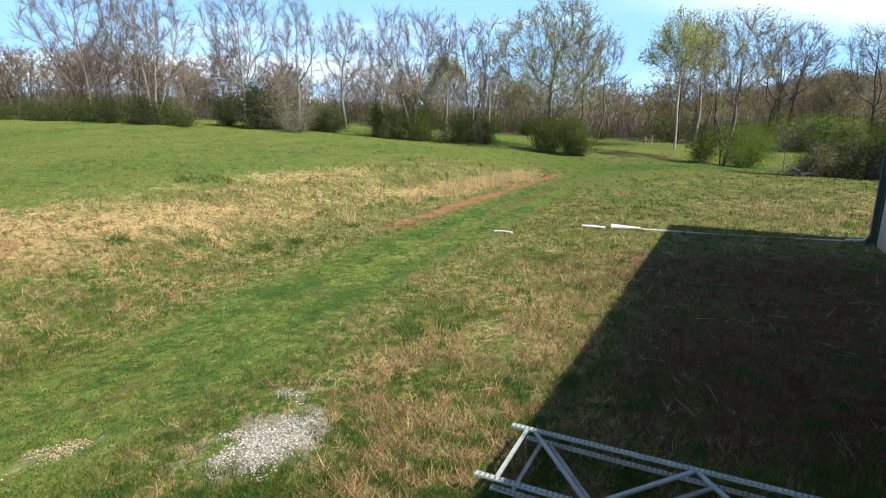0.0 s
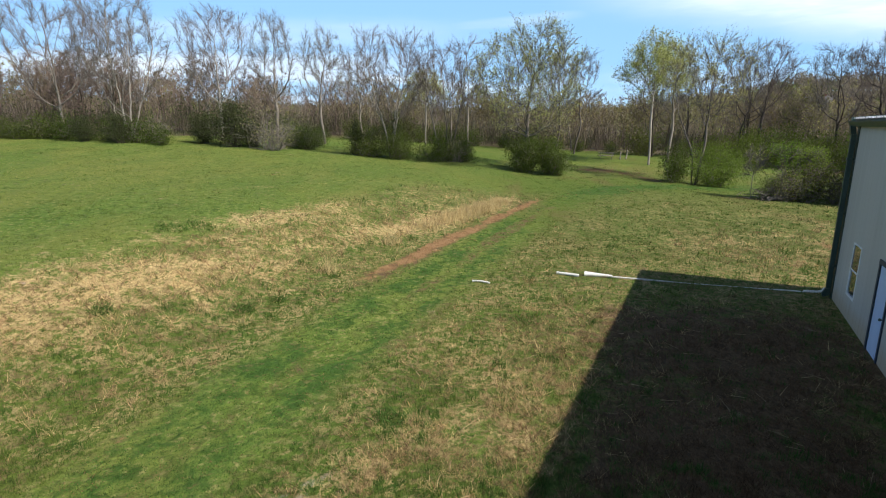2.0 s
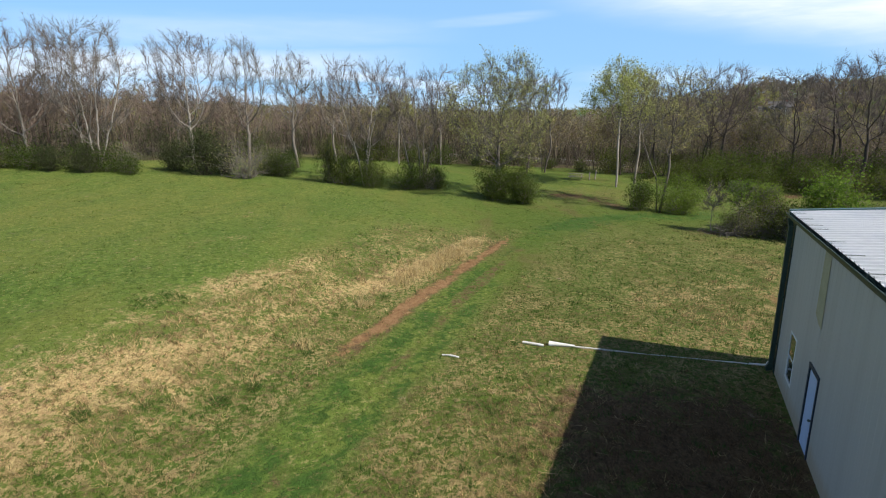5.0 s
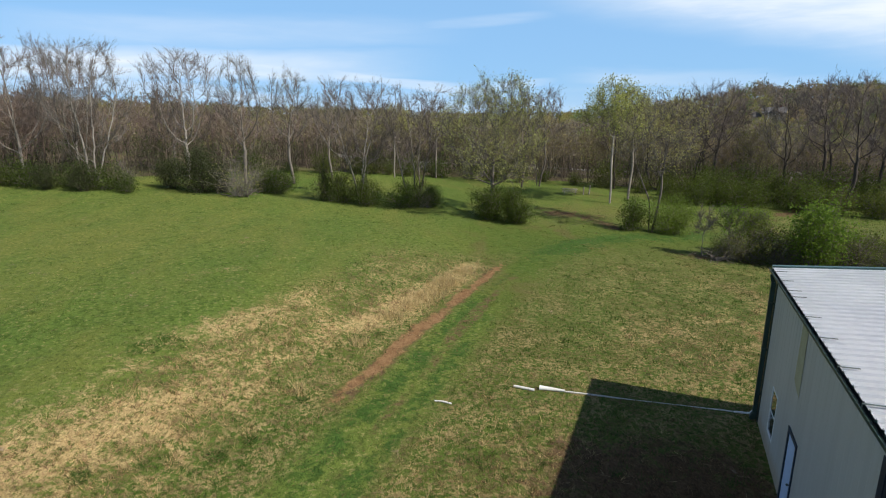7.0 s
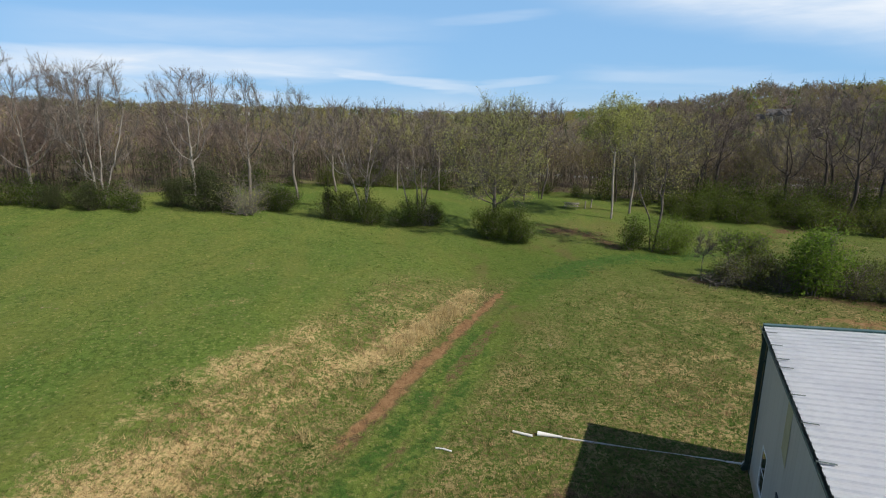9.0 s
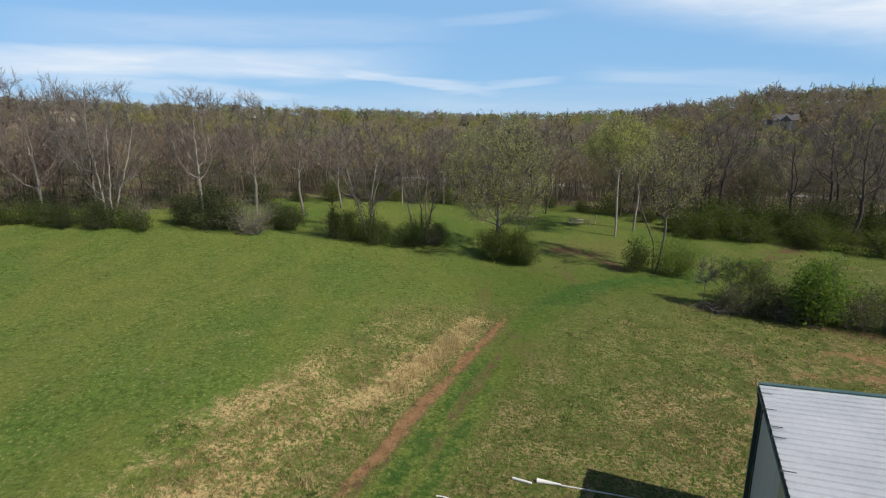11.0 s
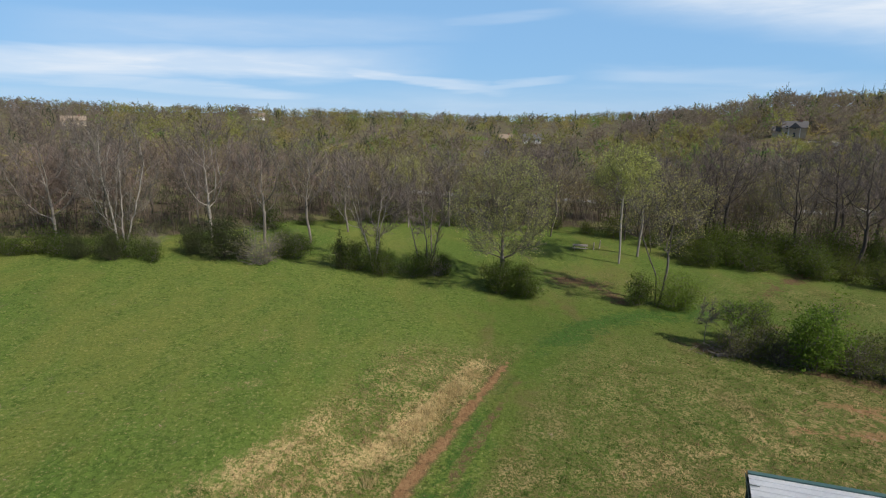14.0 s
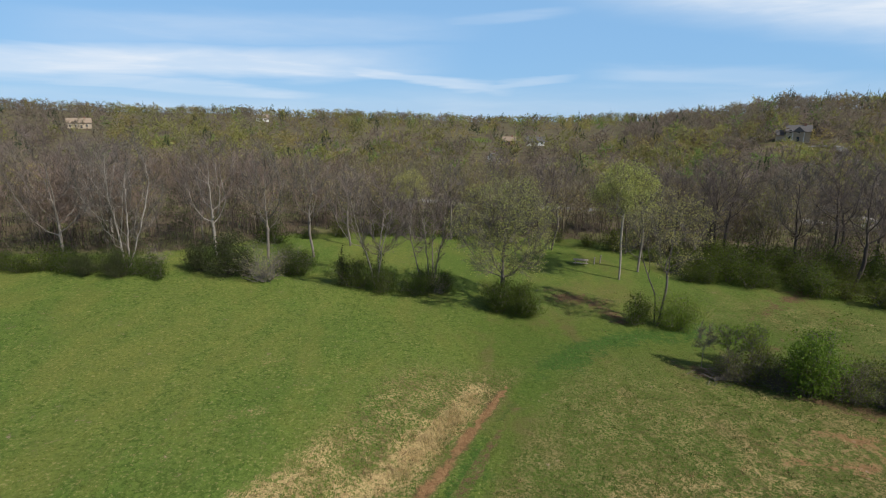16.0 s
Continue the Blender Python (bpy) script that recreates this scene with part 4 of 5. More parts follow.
# single trees that stand out against the wood
place(make_tree("bare_tree", 11, 14.3, 1.6, 4.4, BARK_PALE, TWIG_GREY, label="tall bare tree with many upright limbs at the meadow edge", stems=3, full=(0.55, 0.30), up=0.16, girth=0.9, points=540), -29.8, 57.2, 20)
place(make_tree("bare_tree", 12, 14.8, 2.5, 4.8, BARK_MID, TWIG_RED, label="tall bare tree with reddish twigs at the wood's edge", stems=2, up=0.16, points=540), -38.5, 60.0, 80)
place(make_tree("bare_tree", 13, 14.2, 3.3, 4.0, BARK_PALE, TWIG_RED, label="bare tree with spreading reddish twigs over the hedge", stems=1, full=(0.5, 0.3), up=0.14), -22.6, 63.0, 140)
place(make_tree("bare_tree", 14, 13.6, 3.0, 3.2, BARK_MID, TWIG_GREY, LEAF_YOUNG, 0.12, 0.05, label="slender bare tree behind a dark cedar", up=0.14, points=300), -16.4, 62.5, 200)
place(make_tree("bare_tree", 15, 12.6, 4.0, 3.0, BARK_MID, TWIG_GREY, LEAF_YOUNG, 0.25, 0.055, label="slender tree with first buds at the wood's edge", points=300), -11.3, 64.0, 30)
place(make_tree("pale_tree", 16, 11.8, 2.4, 4.3, BARK_PALE, TWIG_RED, label="bare tree with forked pale trunks and ivy rising from shrubs", stems=3, full=(0.6, 0.30), flare=0.8, girth=0.9, crook=0.13, lean=(-0.04, 0), ivy=4.4), -2.9, 54.2, 60)
place(make_tree("pale_tree", 17, 11.8, 2.2, 3.9, BARK_MID, TWIG_RED, label="bare tree with several upright stems over shrubs", stems=4, full=(0.6, 0.30), flare=0.7, girth=0.8, crook=0.12, ivy=3.0), 2.5, 54.4, 10)
place(make_tree("budding_tree", 18, 13.0, 2.8, 4.7, BARK_GREY, TWIG_GREY, LEAF_YOUNG, 1.3, 0.068, 0.12, label="round-crowned tree with pale green buds above a shrub", full=(0.42, 0.36), girth=1.35, crook=0.14, up=-0.02, points=720, per=10, lobes=14, start=0.6), 9.9, 50.8, 15)
place(make_tree("slim_tree", 19, 13.4, 7.4, 3.9, BARK_PALE, TWIG_GREY, LEAF_YOUNG, 2, 0.095, 0.20, label="slim straight pale trunk with a fresh yellow-green top", full=(0.45, 0.40), girth=0.75, points=300, start=0.95, crook=0.03), 25.7, 60.4, 40)
place(make_tree("slim_tree", 20, 13.0, 5.5, 2.9, BARK_MID, TWIG_GREY, LEAF_YOUNG, 0.2, 0.05, label="slim leaning bare tree beside a clearing", lean=(0.05, 0), girth=0.9, points=300), 29.3, 63.5, 100)
place(make_tree("forked_tree", 21, 12.4, 4.6, 3.7, BARK_GREY, TWIG_GREY, LEAF_YOUNG, 1.2, 0.068, label="tree with a forked trunk and sparse buds in a green shrub", stems=2, lean=(0.05, 0), flare=0.5, girth=0.9, full=(0.5, 0.32)), 24.6, 47.8, 10)
place(make_tree("slim_tree", 22, 13.6, 4.5, 3.2, BARK_GREY, TWIG_RED, label="tall slim bare tree at the back of the clearing", stems=2, girth=0.9, points=300), 20.6, 73.5, 10)
place(make_tree("slim_tree", 23, 12.6, 4.8, 3.2, BARK_DARK, TWIG_RED, label="dark slim bare tree at the back of the clearing", girth=0.8, lean=(0.06, 0), points=300), 17.6, 71.0, 70)
place(make_tree("crooked_tree", 24, 14.6, 5.0, 4.2, BARK_DARK, TWIG_RED, label="dark crooked tree with heavy forked limbs", stems=2, girth=1.15, crook=0.16, flare=0.8), 42.5, 68.0, 5)
place(make_tree("crooked_tree", 25, 15.0, 4.5, 4.6, BARK_DARK, TWIG_RED, label="large dark bare tree at the roadside wood", stems=2, girth=1.3, crook=0.15), 56.5, 66.5, 5)
place(make_tree("crooked_tree", 26, 14.4, 4.5, 3.8, BARK_DARK, TWIG_RED, label="dark bare tree with upright limbs above the thicket", girth=1.1, crook=0.14, up=0.14), 51.3, 55.5, 75)
place(make_tree("crooked_tree", 27, 13.4, 4.0, 3.6, BARK_DARK, TWIG_GREY, label="dark leaning bare tree in the thicket", girth=1.0, lean=(0.10, 0.03), crook=0.14), 49.3, 62.5, 150)
KINDS = [o for o in scene.collection.objects if o.parent is None and o.get("category") == "tree"]

# further trees along the wood's edge, grown from the same kinds
rng = np.random.default_rng(5)
bares = [o for o in KINDS if o.name.split(".")[0] in ("bare_tree", "slim_tree", "crooked_tree")]
for i, (x, y, s) in enumerate(((-58, 63, 1.0), (-50, 58, 0.95), (-36, 66, 0.95), (-26, 68, 0.8), (-7.5, 70, 0.8), (0.5, 75, 0.75), (6.5, 77, 0.8),
                               (14, 80, 0.9), (31, 72, 0.9), (37, 72, 0.9), (41, 67, 0.85), (58, 58, 1.0), (63, 66, 0.95),
                               (61, 52, 0.9), (68, 58, 1.0), (-64, 55, 1.0))):
    repeat(bares[i % len(bares)], x, y, rng.uniform(0, 360), s * rng.uniform(0.9, 1.08))

# shrubs: green honeysuckle-like domes, a cedar, and thickets
dome = make_shrub("shrub", 31, 2.1, 1.9, 2.9, LEAF_SHRUB, 14000, 0.058, "dense dark green rounded shrub under the budding tree")
place(dome, 9.4, 49.4, 10)
dome2 = make_shrub("shrub", 32, 2.0, 1.8, 2.8, LEAF_SHRUB, 14000, 0.058, "rounded green shrub in young leaf on the meadow edge")
place(dome2, 11.8, 49.0, 60)
light_dome = make_shrub("shrub", 33, 2.6, 2.2, 3.3, LEAF_BRIGHT, 13000, 0.056, "airy light green shrub round a forked trunk")
place(light_dome, 26.2, 47.2, 0)
place(make_shrub("shrub", 34, 1.6, 1.5, 2.7, LEAF_SHRUB, 5000, 0.07, "dark green shrub at the foot of a forked tree"), 22.6, 47.6, 40)
broad = make_shrub("shrub", 35, 2.9, 2.0, 2.7, LEAF_SHRUB, 9500, 0.062, "broad dark green shrub at the wood's edge", loose=0.36)
place(broad, -5.3, 54.6, 0)
for x, y, turn, s in ((-2.2, 53.4, 90, 0.85), (1.6, 53.0, 200, 0.85), (4.2, 54.2, 30, 0.7), (-12.0, 57.2, 160, 0.8)):
    repeat(dome2 if s < 0.8 else broad, x, y, turn, s)
cedar = make_shrub("cedar", 36, 2.6, 2.4, 3.9, LEAF_CEDAR, 10000, 0.078, "dark evergreen cedar on the edge of the meadow", BARK_DARK, "cedar", 0.30, 26)
place(cedar, -19.2, 56.0, 0)
for x, y, turn, s in ((-22.4, 57.4, 120, 0.7), (-17.2, 56.4, 220, 0.6), (-29.6, 54.6, 40, 0.62), (-33.0, 54.8, 150, 0.55)):
    repeat(cedar, x, y, turn, s)
grey_tangle = make_shrub("bare_shrub", 37, 2.9, 2.2, 3.4, LEAF_YOUNG, 350, 0.05, "tangle of bare pale branches drooping over the hedge", BARK_MID, "shrub", 0.3, 30)
place(grey_tangle, -14.9, 55.2, 0, 1.15)
for x, y, turn, s in ((-27.4, 57.8, 70, 0.7), (-12.6, 58.2, 200, 0.75), (3.6, 53.6, 20, 0.6)):
    repeat(grey_tangle, x, y, turn, s)
rng = np.random.default_rng(77)
under = [make_shrub("shrub", 50 + i, 2.7, 2.2, 2.7 + 0.3 * i, mt, 2500, 0.105, "green undergrowth shrub at the edge of the wood", loose=0.42, stems=12) for i, mt in enumerate((LEAF_SHRUB, LEAF_MID, LEAF_MID))]
place(under[0], -66.0, 57.5, 0), place(under[1], -3.0, 77.5, 0), place(under[2], 40.0, 64.5, 0)
place(make_shrub("ivy_stump", 58, 0.55, 0.55, 3.7, LEAF_CEDAR, 3500, 0.06, "dead stump wrapped in dark ivy by the shrubs", BARK_DARK, "stump", 0.5, 8), -6.6, 54.6, 0)
# hedge along the left edge
for x in (-64, -60.5, -57, -53.6, -50, -47.2, -44.6, -42, -39.8, -37.6, -35.6, -31.5, -27.8, -25.6, -14.0, -11.8):
    repeat((under[0], broad, under[0])[int(rng.integers(3))], x, (59.5 if x > -20 else 55.4) + rng.uniform(-0.8, 1.2), rng.uniform(0, 360), rng.uniform(0.55, 0.9))
# undergrowth behind the clearing and along the right-hand wood
for x, y in ((-18, 70), (-13, 72), (-9, 74), (-5, 76), (-1, 77), (3, 76.5), (7, 78), (11, 77), (15, 76.5), (19, 77), (23, 78), (27, 76), (31, 73), (33, 69), (36.5, 66.5), (39, 65), (41.5, 63), (44, 62), (46.5, 60.5),
             (49, 58.8), (51.5, 57), (54, 55.4), (56.5, 53.5), (59, 51.5), (62, 50), (43, 67), (48, 64.5), (53, 61), (58, 58), (63, 55), (38, 71), (66, 48), (35, 63.5)):
    repeat((under[0], under[1], under[2], under[2])[int(rng.integers(4))], x + rng.uniform(-0.8, 0.8), y + rng.uniform(-0.8, 0.8), rng.uniform(0, 360), rng.uniform(0.6, 1.2) * (0.8 if x < 30 else 1.0))
for x, y, s in ((33.6, 60.6, 0.6), (36.4, 59.4, 0.85), (40.6, 56.8, 0.9), (45.6, 53.2, 0.85), (50.2, 50.6, 0.9), (55, 48.0, 0.85), (35.0, 62.4, 0.8), (38.2, 60.8, 1.05), (42.4, 58.0, 0.8), (46.4, 55.6, 1.1), (49.4, 53.6, 0.75), (53.4, 51.6, 1.05)):
    repeat(under[int(rng.integers(3))], x + rng.uniform(-0.7, 0.7), y + rng.uniform(-0.8, 0.8), rng.uniform(0, 360), s)
# scrub between the wood and the road
for i in range(13):
    x = 45 + i * 2.9 + rng.uniform(-0.8, 0.8)
    repeat(under[i % 3], x, float(road_y(x)) - 5.5 + rng.uniform(-1, 1), rng.uniform(0, 360), rng.uniform(0.75, 1.15))
# the thicket right of the lane
place(make_shrub("leafy_bush", 38, 2.1, 1.9, 4.3, LEAF_BRIGHT, 5200, 0.11, "tall bush with large fresh green leaves in the thicket", category="bush", loose=0.4), 29.6, 33.2, 0)
thick = make_shrub("bramble", 39, 2.1, 1.7, 2.4, LEAF_MID, 2400, 0.075, "low brambly thicket of green shoots and bare stems", BARK_GREY, "bramble", 0.4, 30)
place(thick, 26.6, 35.6, 0)
for x, y, turn, s in ((24.8, 36.8, 90, 0.62), (28.3, 35.0, 180, 0.95), (30.8, 34.6, 10, 1.0), (32.2, 32.4, 60, 0.9), (34.2, 31.0, 110, 0.95), (33.5, 34.0, 20, 0.9), (36.4, 30.0, 220, 1.0), (36.5, 33.5, 300, 1.0), (39, 29.5, 0, 1.1)):
    repeat(thick, x, y, turn, s)
place(make_tree("sapling", 40, 3.8, 1.2, 0.9, BARK_PALE, TWIG_GREY, LEAF_YOUNG, 0.4, 0.05, 0.1, label="thin pale sapling in the thicket", category="sapling", points=60, stride=0.16, kill=0.2, twig_length=0.35, girth=0.7), 24.2, 38.3, 0)
sap = place(make_tree("sapling", 41, 4.0, 1.1, 1.0, BARK_GREY, TWIG_GREY, LEAF_BRIGHT, 1, 0.07, 0.15, label="thin leafy sapling in the thicket", category="sapling", points=70, stride=0.16, kill=0.2, twig_length=0.35, girth=0.7), 25.6, 37.2, 0)
twiggy = make_shrub("bare_shrub", 59, 1.8, 1.4, 2.1, LEAF_YOUNG, 260, 0.04, "brown twiggy shrub with few leaves in the thicket", BARK_GREY, "shrub", 0.3, 26)
place(twiggy, 25.4, 36.2, 30)
for x, y, turn, s in ((27.6, 34.4, 110, 0.9), (31.6, 32.6, 200, 0.9), (33.6, 31.2, 290, 0.9)):
    repeat(twiggy, x, y, turn, s)
repeat(sap, 28.6, 38.6, 140, 0.9)
repeat(sap, 27.2, 36.6, 40, 0.95)
repeat(sap, 31.5, 35.6, 250, 1.05)

# ---- the wood behind, and the wooded hills ----
def join(chunks):
    vs, fs, ts, base = [], [], [], 0
    for v, f, t in chunks:
        if f.shape[1] == 4:
            f = np.concatenate([f[:, (0, 1, 2)], f[:, (0, 2, 3)]])
        vs.append(v), fs.append(f + base), ts.append(np.broadcast_to(t, (len(v), 3)))
        base += len(v)
    return np.concatenate(vs), np.concatenate(fs), np.concatenate(ts)


def toned(name, v, f, tone, mat, label, category, kind="stuff"):
    ob = sheet_object(name, v, f, [mat])
    col = np.concatenate([tone, np.ones((len(tone), 1))], 1).astype(np.float32)
    ob.data.attributes.new("tone", "FLOAT_COLOR", "POINT").data.foreach_set("color", col.ravel())
    return tagged(ob, label, category, kind=kind)


def wood_kind(seed, height):
    rng = np.random.default_rng(seed)
    made, par, radius, count = grow(rng, height, height * rng.uniform(0.18, 0.38), height * rng.uniform(0.26, 0.34), points=150, stride=0.50, kill=0.8, stems=int(rng.integers(1, 4)), girth=0.75, up=0.12, tip=0.024, lobes=6, crook=0.09)
    v1, f1 = tubes(*limbs_of(made, par, radius, 0.05, 9), 4)
    a0, a1, r0, _ = limbs_of(made, par, radius, 0.0, 0.05)
    p0, p1 = twigs_of(rng, made, par, count, 6, 1.35, 2)
    v2, f2 = ribbons(np.concatenate([a0, p0]), np.concatenate([a1, p1]), np.concatenate([r0 * 0.9, np.full(len(p0), 0.022)]), rng, 0.2)
    v3, f3 = leaf_mesh(rng, p1[::2], 1, 0.3, 0.17)
    return v1, f1, v2, f2, v3, f3


wkinds = [wood_kind(200 + i, 10.0) for i in range(9)]
rng = np.random.default_rng(9)
GREYS = np.array([(0.25, 0.20, 0.16), (0.235, 0.195, 0.145), (0.26, 0.205, 0.17), (0.21, 0.17, 0.13), (0.245, 0.215, 0.15)])
BUDS = np.array([(0.32, 0.31, 0.10), (0.27, 0.265, 0.10), (0.33, 0.27, 0.11), (0.28, 0.20, 0.12)])


chunks, made_trees = [], 0
while made_trees < 620:
    x = rng.uniform(-0.95, 1.0) * 108 * (0.55 + 0.45 * rng.uniform())
    y = float(wood_edge(x)) + 1 + 115 * rng.uniform() ** 1.45
    if abs(y - road_y(x)) < 5.5:
        continue
    made_trees += 1
    k = wkinds[int(rng.integers(len(wkinds)))]
    s, a = rng.uniform(0.62, 1.0) * (1.0 if x < -15 else 0.98), rng.uniform(0, 6.28)
    rot = np.array([[math.cos(a), math.sin(a), 0], [-math.sin(a), math.cos(a), 0], [0, 0, 1]]) * s
    at = np.array([x, y, gz(x, y) - 0.2])
    tone = GREYS[int(rng.integers(len(GREYS)))] * rng.uniform(0.8, 1.3)
    if x < -10:
        tone = tone * (1.04, 0.97, 1.0)
    chunks.append((k[0] @ rot + at, k[1], tone * rng.uniform(0.45, 1.05)))
    chunks.append((k[2] @ rot + at, k[3], tone))
    if rng.uniform() < (0.2 if x < -14 else 0.58):
        chunks.append((k[4] @ rot + at, k[5], BUDS[int(rng.integers(3))] * rng.uniform(0.6, 1.2)))
# brush between the trunks: arching stems with a few dark leaves
made_trees = 0
while made_trees < 780:
    x = rng.uniform(-1, 1) * 100
    y = float(wood_edge(x)) + 0.5 + 55 * rng.uniform() ** 1.6
    if abs(y - road_y(x)) < 4.5:
        continue
    made_trees += 1
    n, h, r = 40, rng.uniform(1.4, 3.8) + 2.5 * (rng.uniform() < 0.3), rng.uniform(1.2, 2.5)
    p0 = rng.normal(0, 0.45, (n, 3)) * (r, r, 0) + (x, y, 0)
    p0[:, 2] = ground_z(p0[:, 0], p0[:, 1]) - 0.1 + rng.uniform(0, 0.45, n) * h
    p1 = p0 + rng.normal(0, 1, (n, 3)) * (0.38, 0.38, 0.1) + np.stack([np.zeros(n), np.zeros(n), rng.uniform(0.25, 0.6, n) * h], 1)
    v, f = ribbons(p0, p1, np.full(n, 0.028), rng)
    chunks.append((v, f, np.repeat(GREYS[int(rng.integers(5))] * 0.62 * rng.uniform(0.7, 1.2, (n, 1)), 3, axis=0)))
    if rng.uniform() < 0.72:
        v, f = leaf_mesh(rng, np.concatenate([p1, (p0 + p1) / 2]), 1, 0.25, 0.13)
        chunks.append((v, f, np.array((0.085, 0.105, 0.038)) * rng.uniform(0.6, 1.5)))
toned("woodland", *join(chunks), FAR_WOOD, "bare spring wood of grey-brown trees with some pale green buds", "woodland")

def far_kind(seed):
    """A far crown of ten metres: fine limbs and twigs alone."""
    rng = np.random.default_rng(seed)
    made, par, radius, count = grow(rng, 10.0, rng.uniform(0.3, 1.4), rng.uniform(3.8, 4.8), points=46, stride=0.9, kill=1.3, full=(0.34, 0.36), up=0.12, tip=0.05, lobes=5)
    a0, a1, r0, _ = limbs_of(made, par, radius, 0.0, 9)
    p0, p1 = twigs_of(rng, made, par, count, 4, 2.2, 2, spray=0.6)
    v, f = ribbons(np.concatenate([a0, p0]), np.concatenate([a1, p1]), np.concatenate([r0 * 0.8, np.full(len(p0), 0.125)]), rng, 0.15)
    lv, lf = leaf_mesh(rng, p1[::4], 1, 0.4, 0.45)
    return v, f, lv, lf


fkinds = [far_kind(300 + i) for i in range(8)]

# distant wooded hills: rounded crowns of many small twig and leaf clumps
chunks, made_trees = [], 0
while made_trees < 3000:
    dist = 165 + 900 * rng.uniform() ** 1.45 if made_trees % 5 else 165 + 330 * rng.uniform()
    az = rng.uniform(-50, 54) if made_trees % 5 else rng.uniform(22, 50)
    x, y = dist * math.sin(radians(az)), dist * math.cos(radians(az))
    if abs(y - road_y(x)) < 6 and x < 150:
        continue
    lawn = min(math.hypot((x - a) / b, (y - c) / d) for a, b, c, d in ((166, 22, 222, 21), (104, 8, 335, 20), (-4, 13, 408, 15), (55, 13, 416, 12), (41, 8, 266, 10), (80, 18, 372, 12), (-224, 14, 378, 14))) < 1
    if lawn and rng.uniform() < 0.95:
        continue
    made_trees += 1
    grow_by = 1.0 + step(350, 900, np.array(dist)) * 0.5
    h, r = rng.uniform(7, 12) * grow_by ** 0.4, rng.uniform(3.4, 5.8) * grow_by
    kind = rng.uniform()
    patch = math.sin(x * 0.021 + 1.3) * math.sin(y * 0.017 + x * 0.008) + 0.5 * math.sin(x * 0.05 - y * 0.043)
    tone = GREYS[int(rng.integers(len(GREYS)))] * rng.uniform(0.85, 1.2)
    many = (0.52 if -28 < az < 22 else 0.20) + 0.36 * patch
    cone = 0.91 < kind < 0.91 + (0.085 if dist > 380 and -14 < az < 24 else 0.022)
    if kind < many:
        tone = BUDS[int(rng.integers(3))] * rng.uniform(0.7, 1.2)
    elif cone:
        tone, r, h = np.array((0.045, 0.068, 0.034)), r * 0.75, h * 1.3
    elif 0.87 < kind < 0.905:
        tone = np.array((0.20, 0.28, 0.08))
    k = fkinds[int(rng.integers(len(fkinds)))]
    a = rng.uniform(0, 6.28)
    rot = np.array([[math.cos(a) * r / 4.2, math.sin(a) * r / 4.2, 0], [-math.sin(a) * r / 4.2, math.cos(a) * r / 4.2, 0], [0, 0, h / 10]])
    at = np.array([x, y, gz(x, y) - 0.3])
    v, lv = k[0] @ rot, k[2] @ rot
    if cone:
        v[:, :2] *= np.clip(1.3 - v[:, 2:3] / h, 0.06, 1.1)
        lv[:, :2] *= np.clip(1.3 - lv[:, 2:3] / h, 0.06, 1.1)
    chunks.append((v + at, k[1], tone))
    if dist > 780:
        at[2] -= 1.8
        chunks.append((v * (1.1, 1.1, 0.5) + at - (0, 0, 0.8), k[1], tone))
    if cone or kind < many or 0.87 < kind < 0.905:
        chunks.append((lv + at, k[3], tone))
toned("hill_woods", *join(chunks), HILL_WOOD, "distant hills covered with bare and budding trees", "woodland")

# ---- road and houses in the distance ----
def strip_mesh(name, line, width, mat, lift, label, category):
    pts = []
    for (ax, ay), (bx, by) in zip(line[:-1], line[1:]):
        n = max(2, int(math.hypot(bx - ax, by - ay) / 2))
        pts += [(ax + (bx - ax) * i / n, ay + (by - ay) * i / n) for i in range(n)]
    pts = np.array(pts + [line[-1]], float)
    for _ in range(6):
        pts[1:-1] = (pts[:-2] + 2 * pts[1:-1] + pts[2:]) / 4
    d = np.gradient(pts, axis=0)
    d /= np.linalg.norm(d, axis=1, keepdims=True)
    nrm = np.stack([-d[:, 1], d[:, 0]], 1)
    rows = []
    for o, drop in ((-0.5 - 0.3 / width, -0.5), (-0.5, 0), (0, 0.05), (0.5, 0), (0.5 + 0.3 / width, -0.5)):
        q = pts + nrm * width * o
        rows.append(np.stack([q[:, 0], q[:, 1], ground_z(pts[:, 0], pts[:, 1]) + lift + drop], 1))
    v = np.stack(rows, 1).reshape(-1, 3)
    i = np.arange(len(pts) * 5).reshape(-1, 5)
    f = np.stack([i[:-1, :-1], i[:-1, 1:], i[1:, 1:], i[1:, :-1]], -1).reshape(-1, 4)
    return tagged(smooth(sheet_object(name, v, f, [mat])), label, category, kind="structure")


ASPHALT = plain("road_surface", (0.22, 0.21, 0.20), (0.17, 0.16, 0.15), 0.6, 0.9)
strip_mesh("road", [(x, float(road_y(x))) for x in (-14, 0, 25, 50, 77, 92, 110, 150)], 5.0, ASPHALT, 0.15, "pale country road through the wood", "road")
strip_mesh("driveway", [(172, 236), (181, 233), (186, 224), (172, 209), (155, 201), (140, 195), (126, 175), (113, 140), (103, 100)], 4.0, ASPHALT, 0.3, "pale gravel driveway winding up to a house", "driveway")

SHINGLE = plain("shingles", (0.13, 0.12, 0.12), (0.09, 0.085, 0.085), 1.5, 0.9)
SHINGLE_TAN = plain("shingles_tan", (0.30, 0.23, 0.17), (0.22, 0.17, 0.125), 1.5, 0.9)
PAINT_WHITE = plain("house_white", (0.78, 0.77, 0.74), (0.68, 0.67, 0.64), 0.7, 0.7)
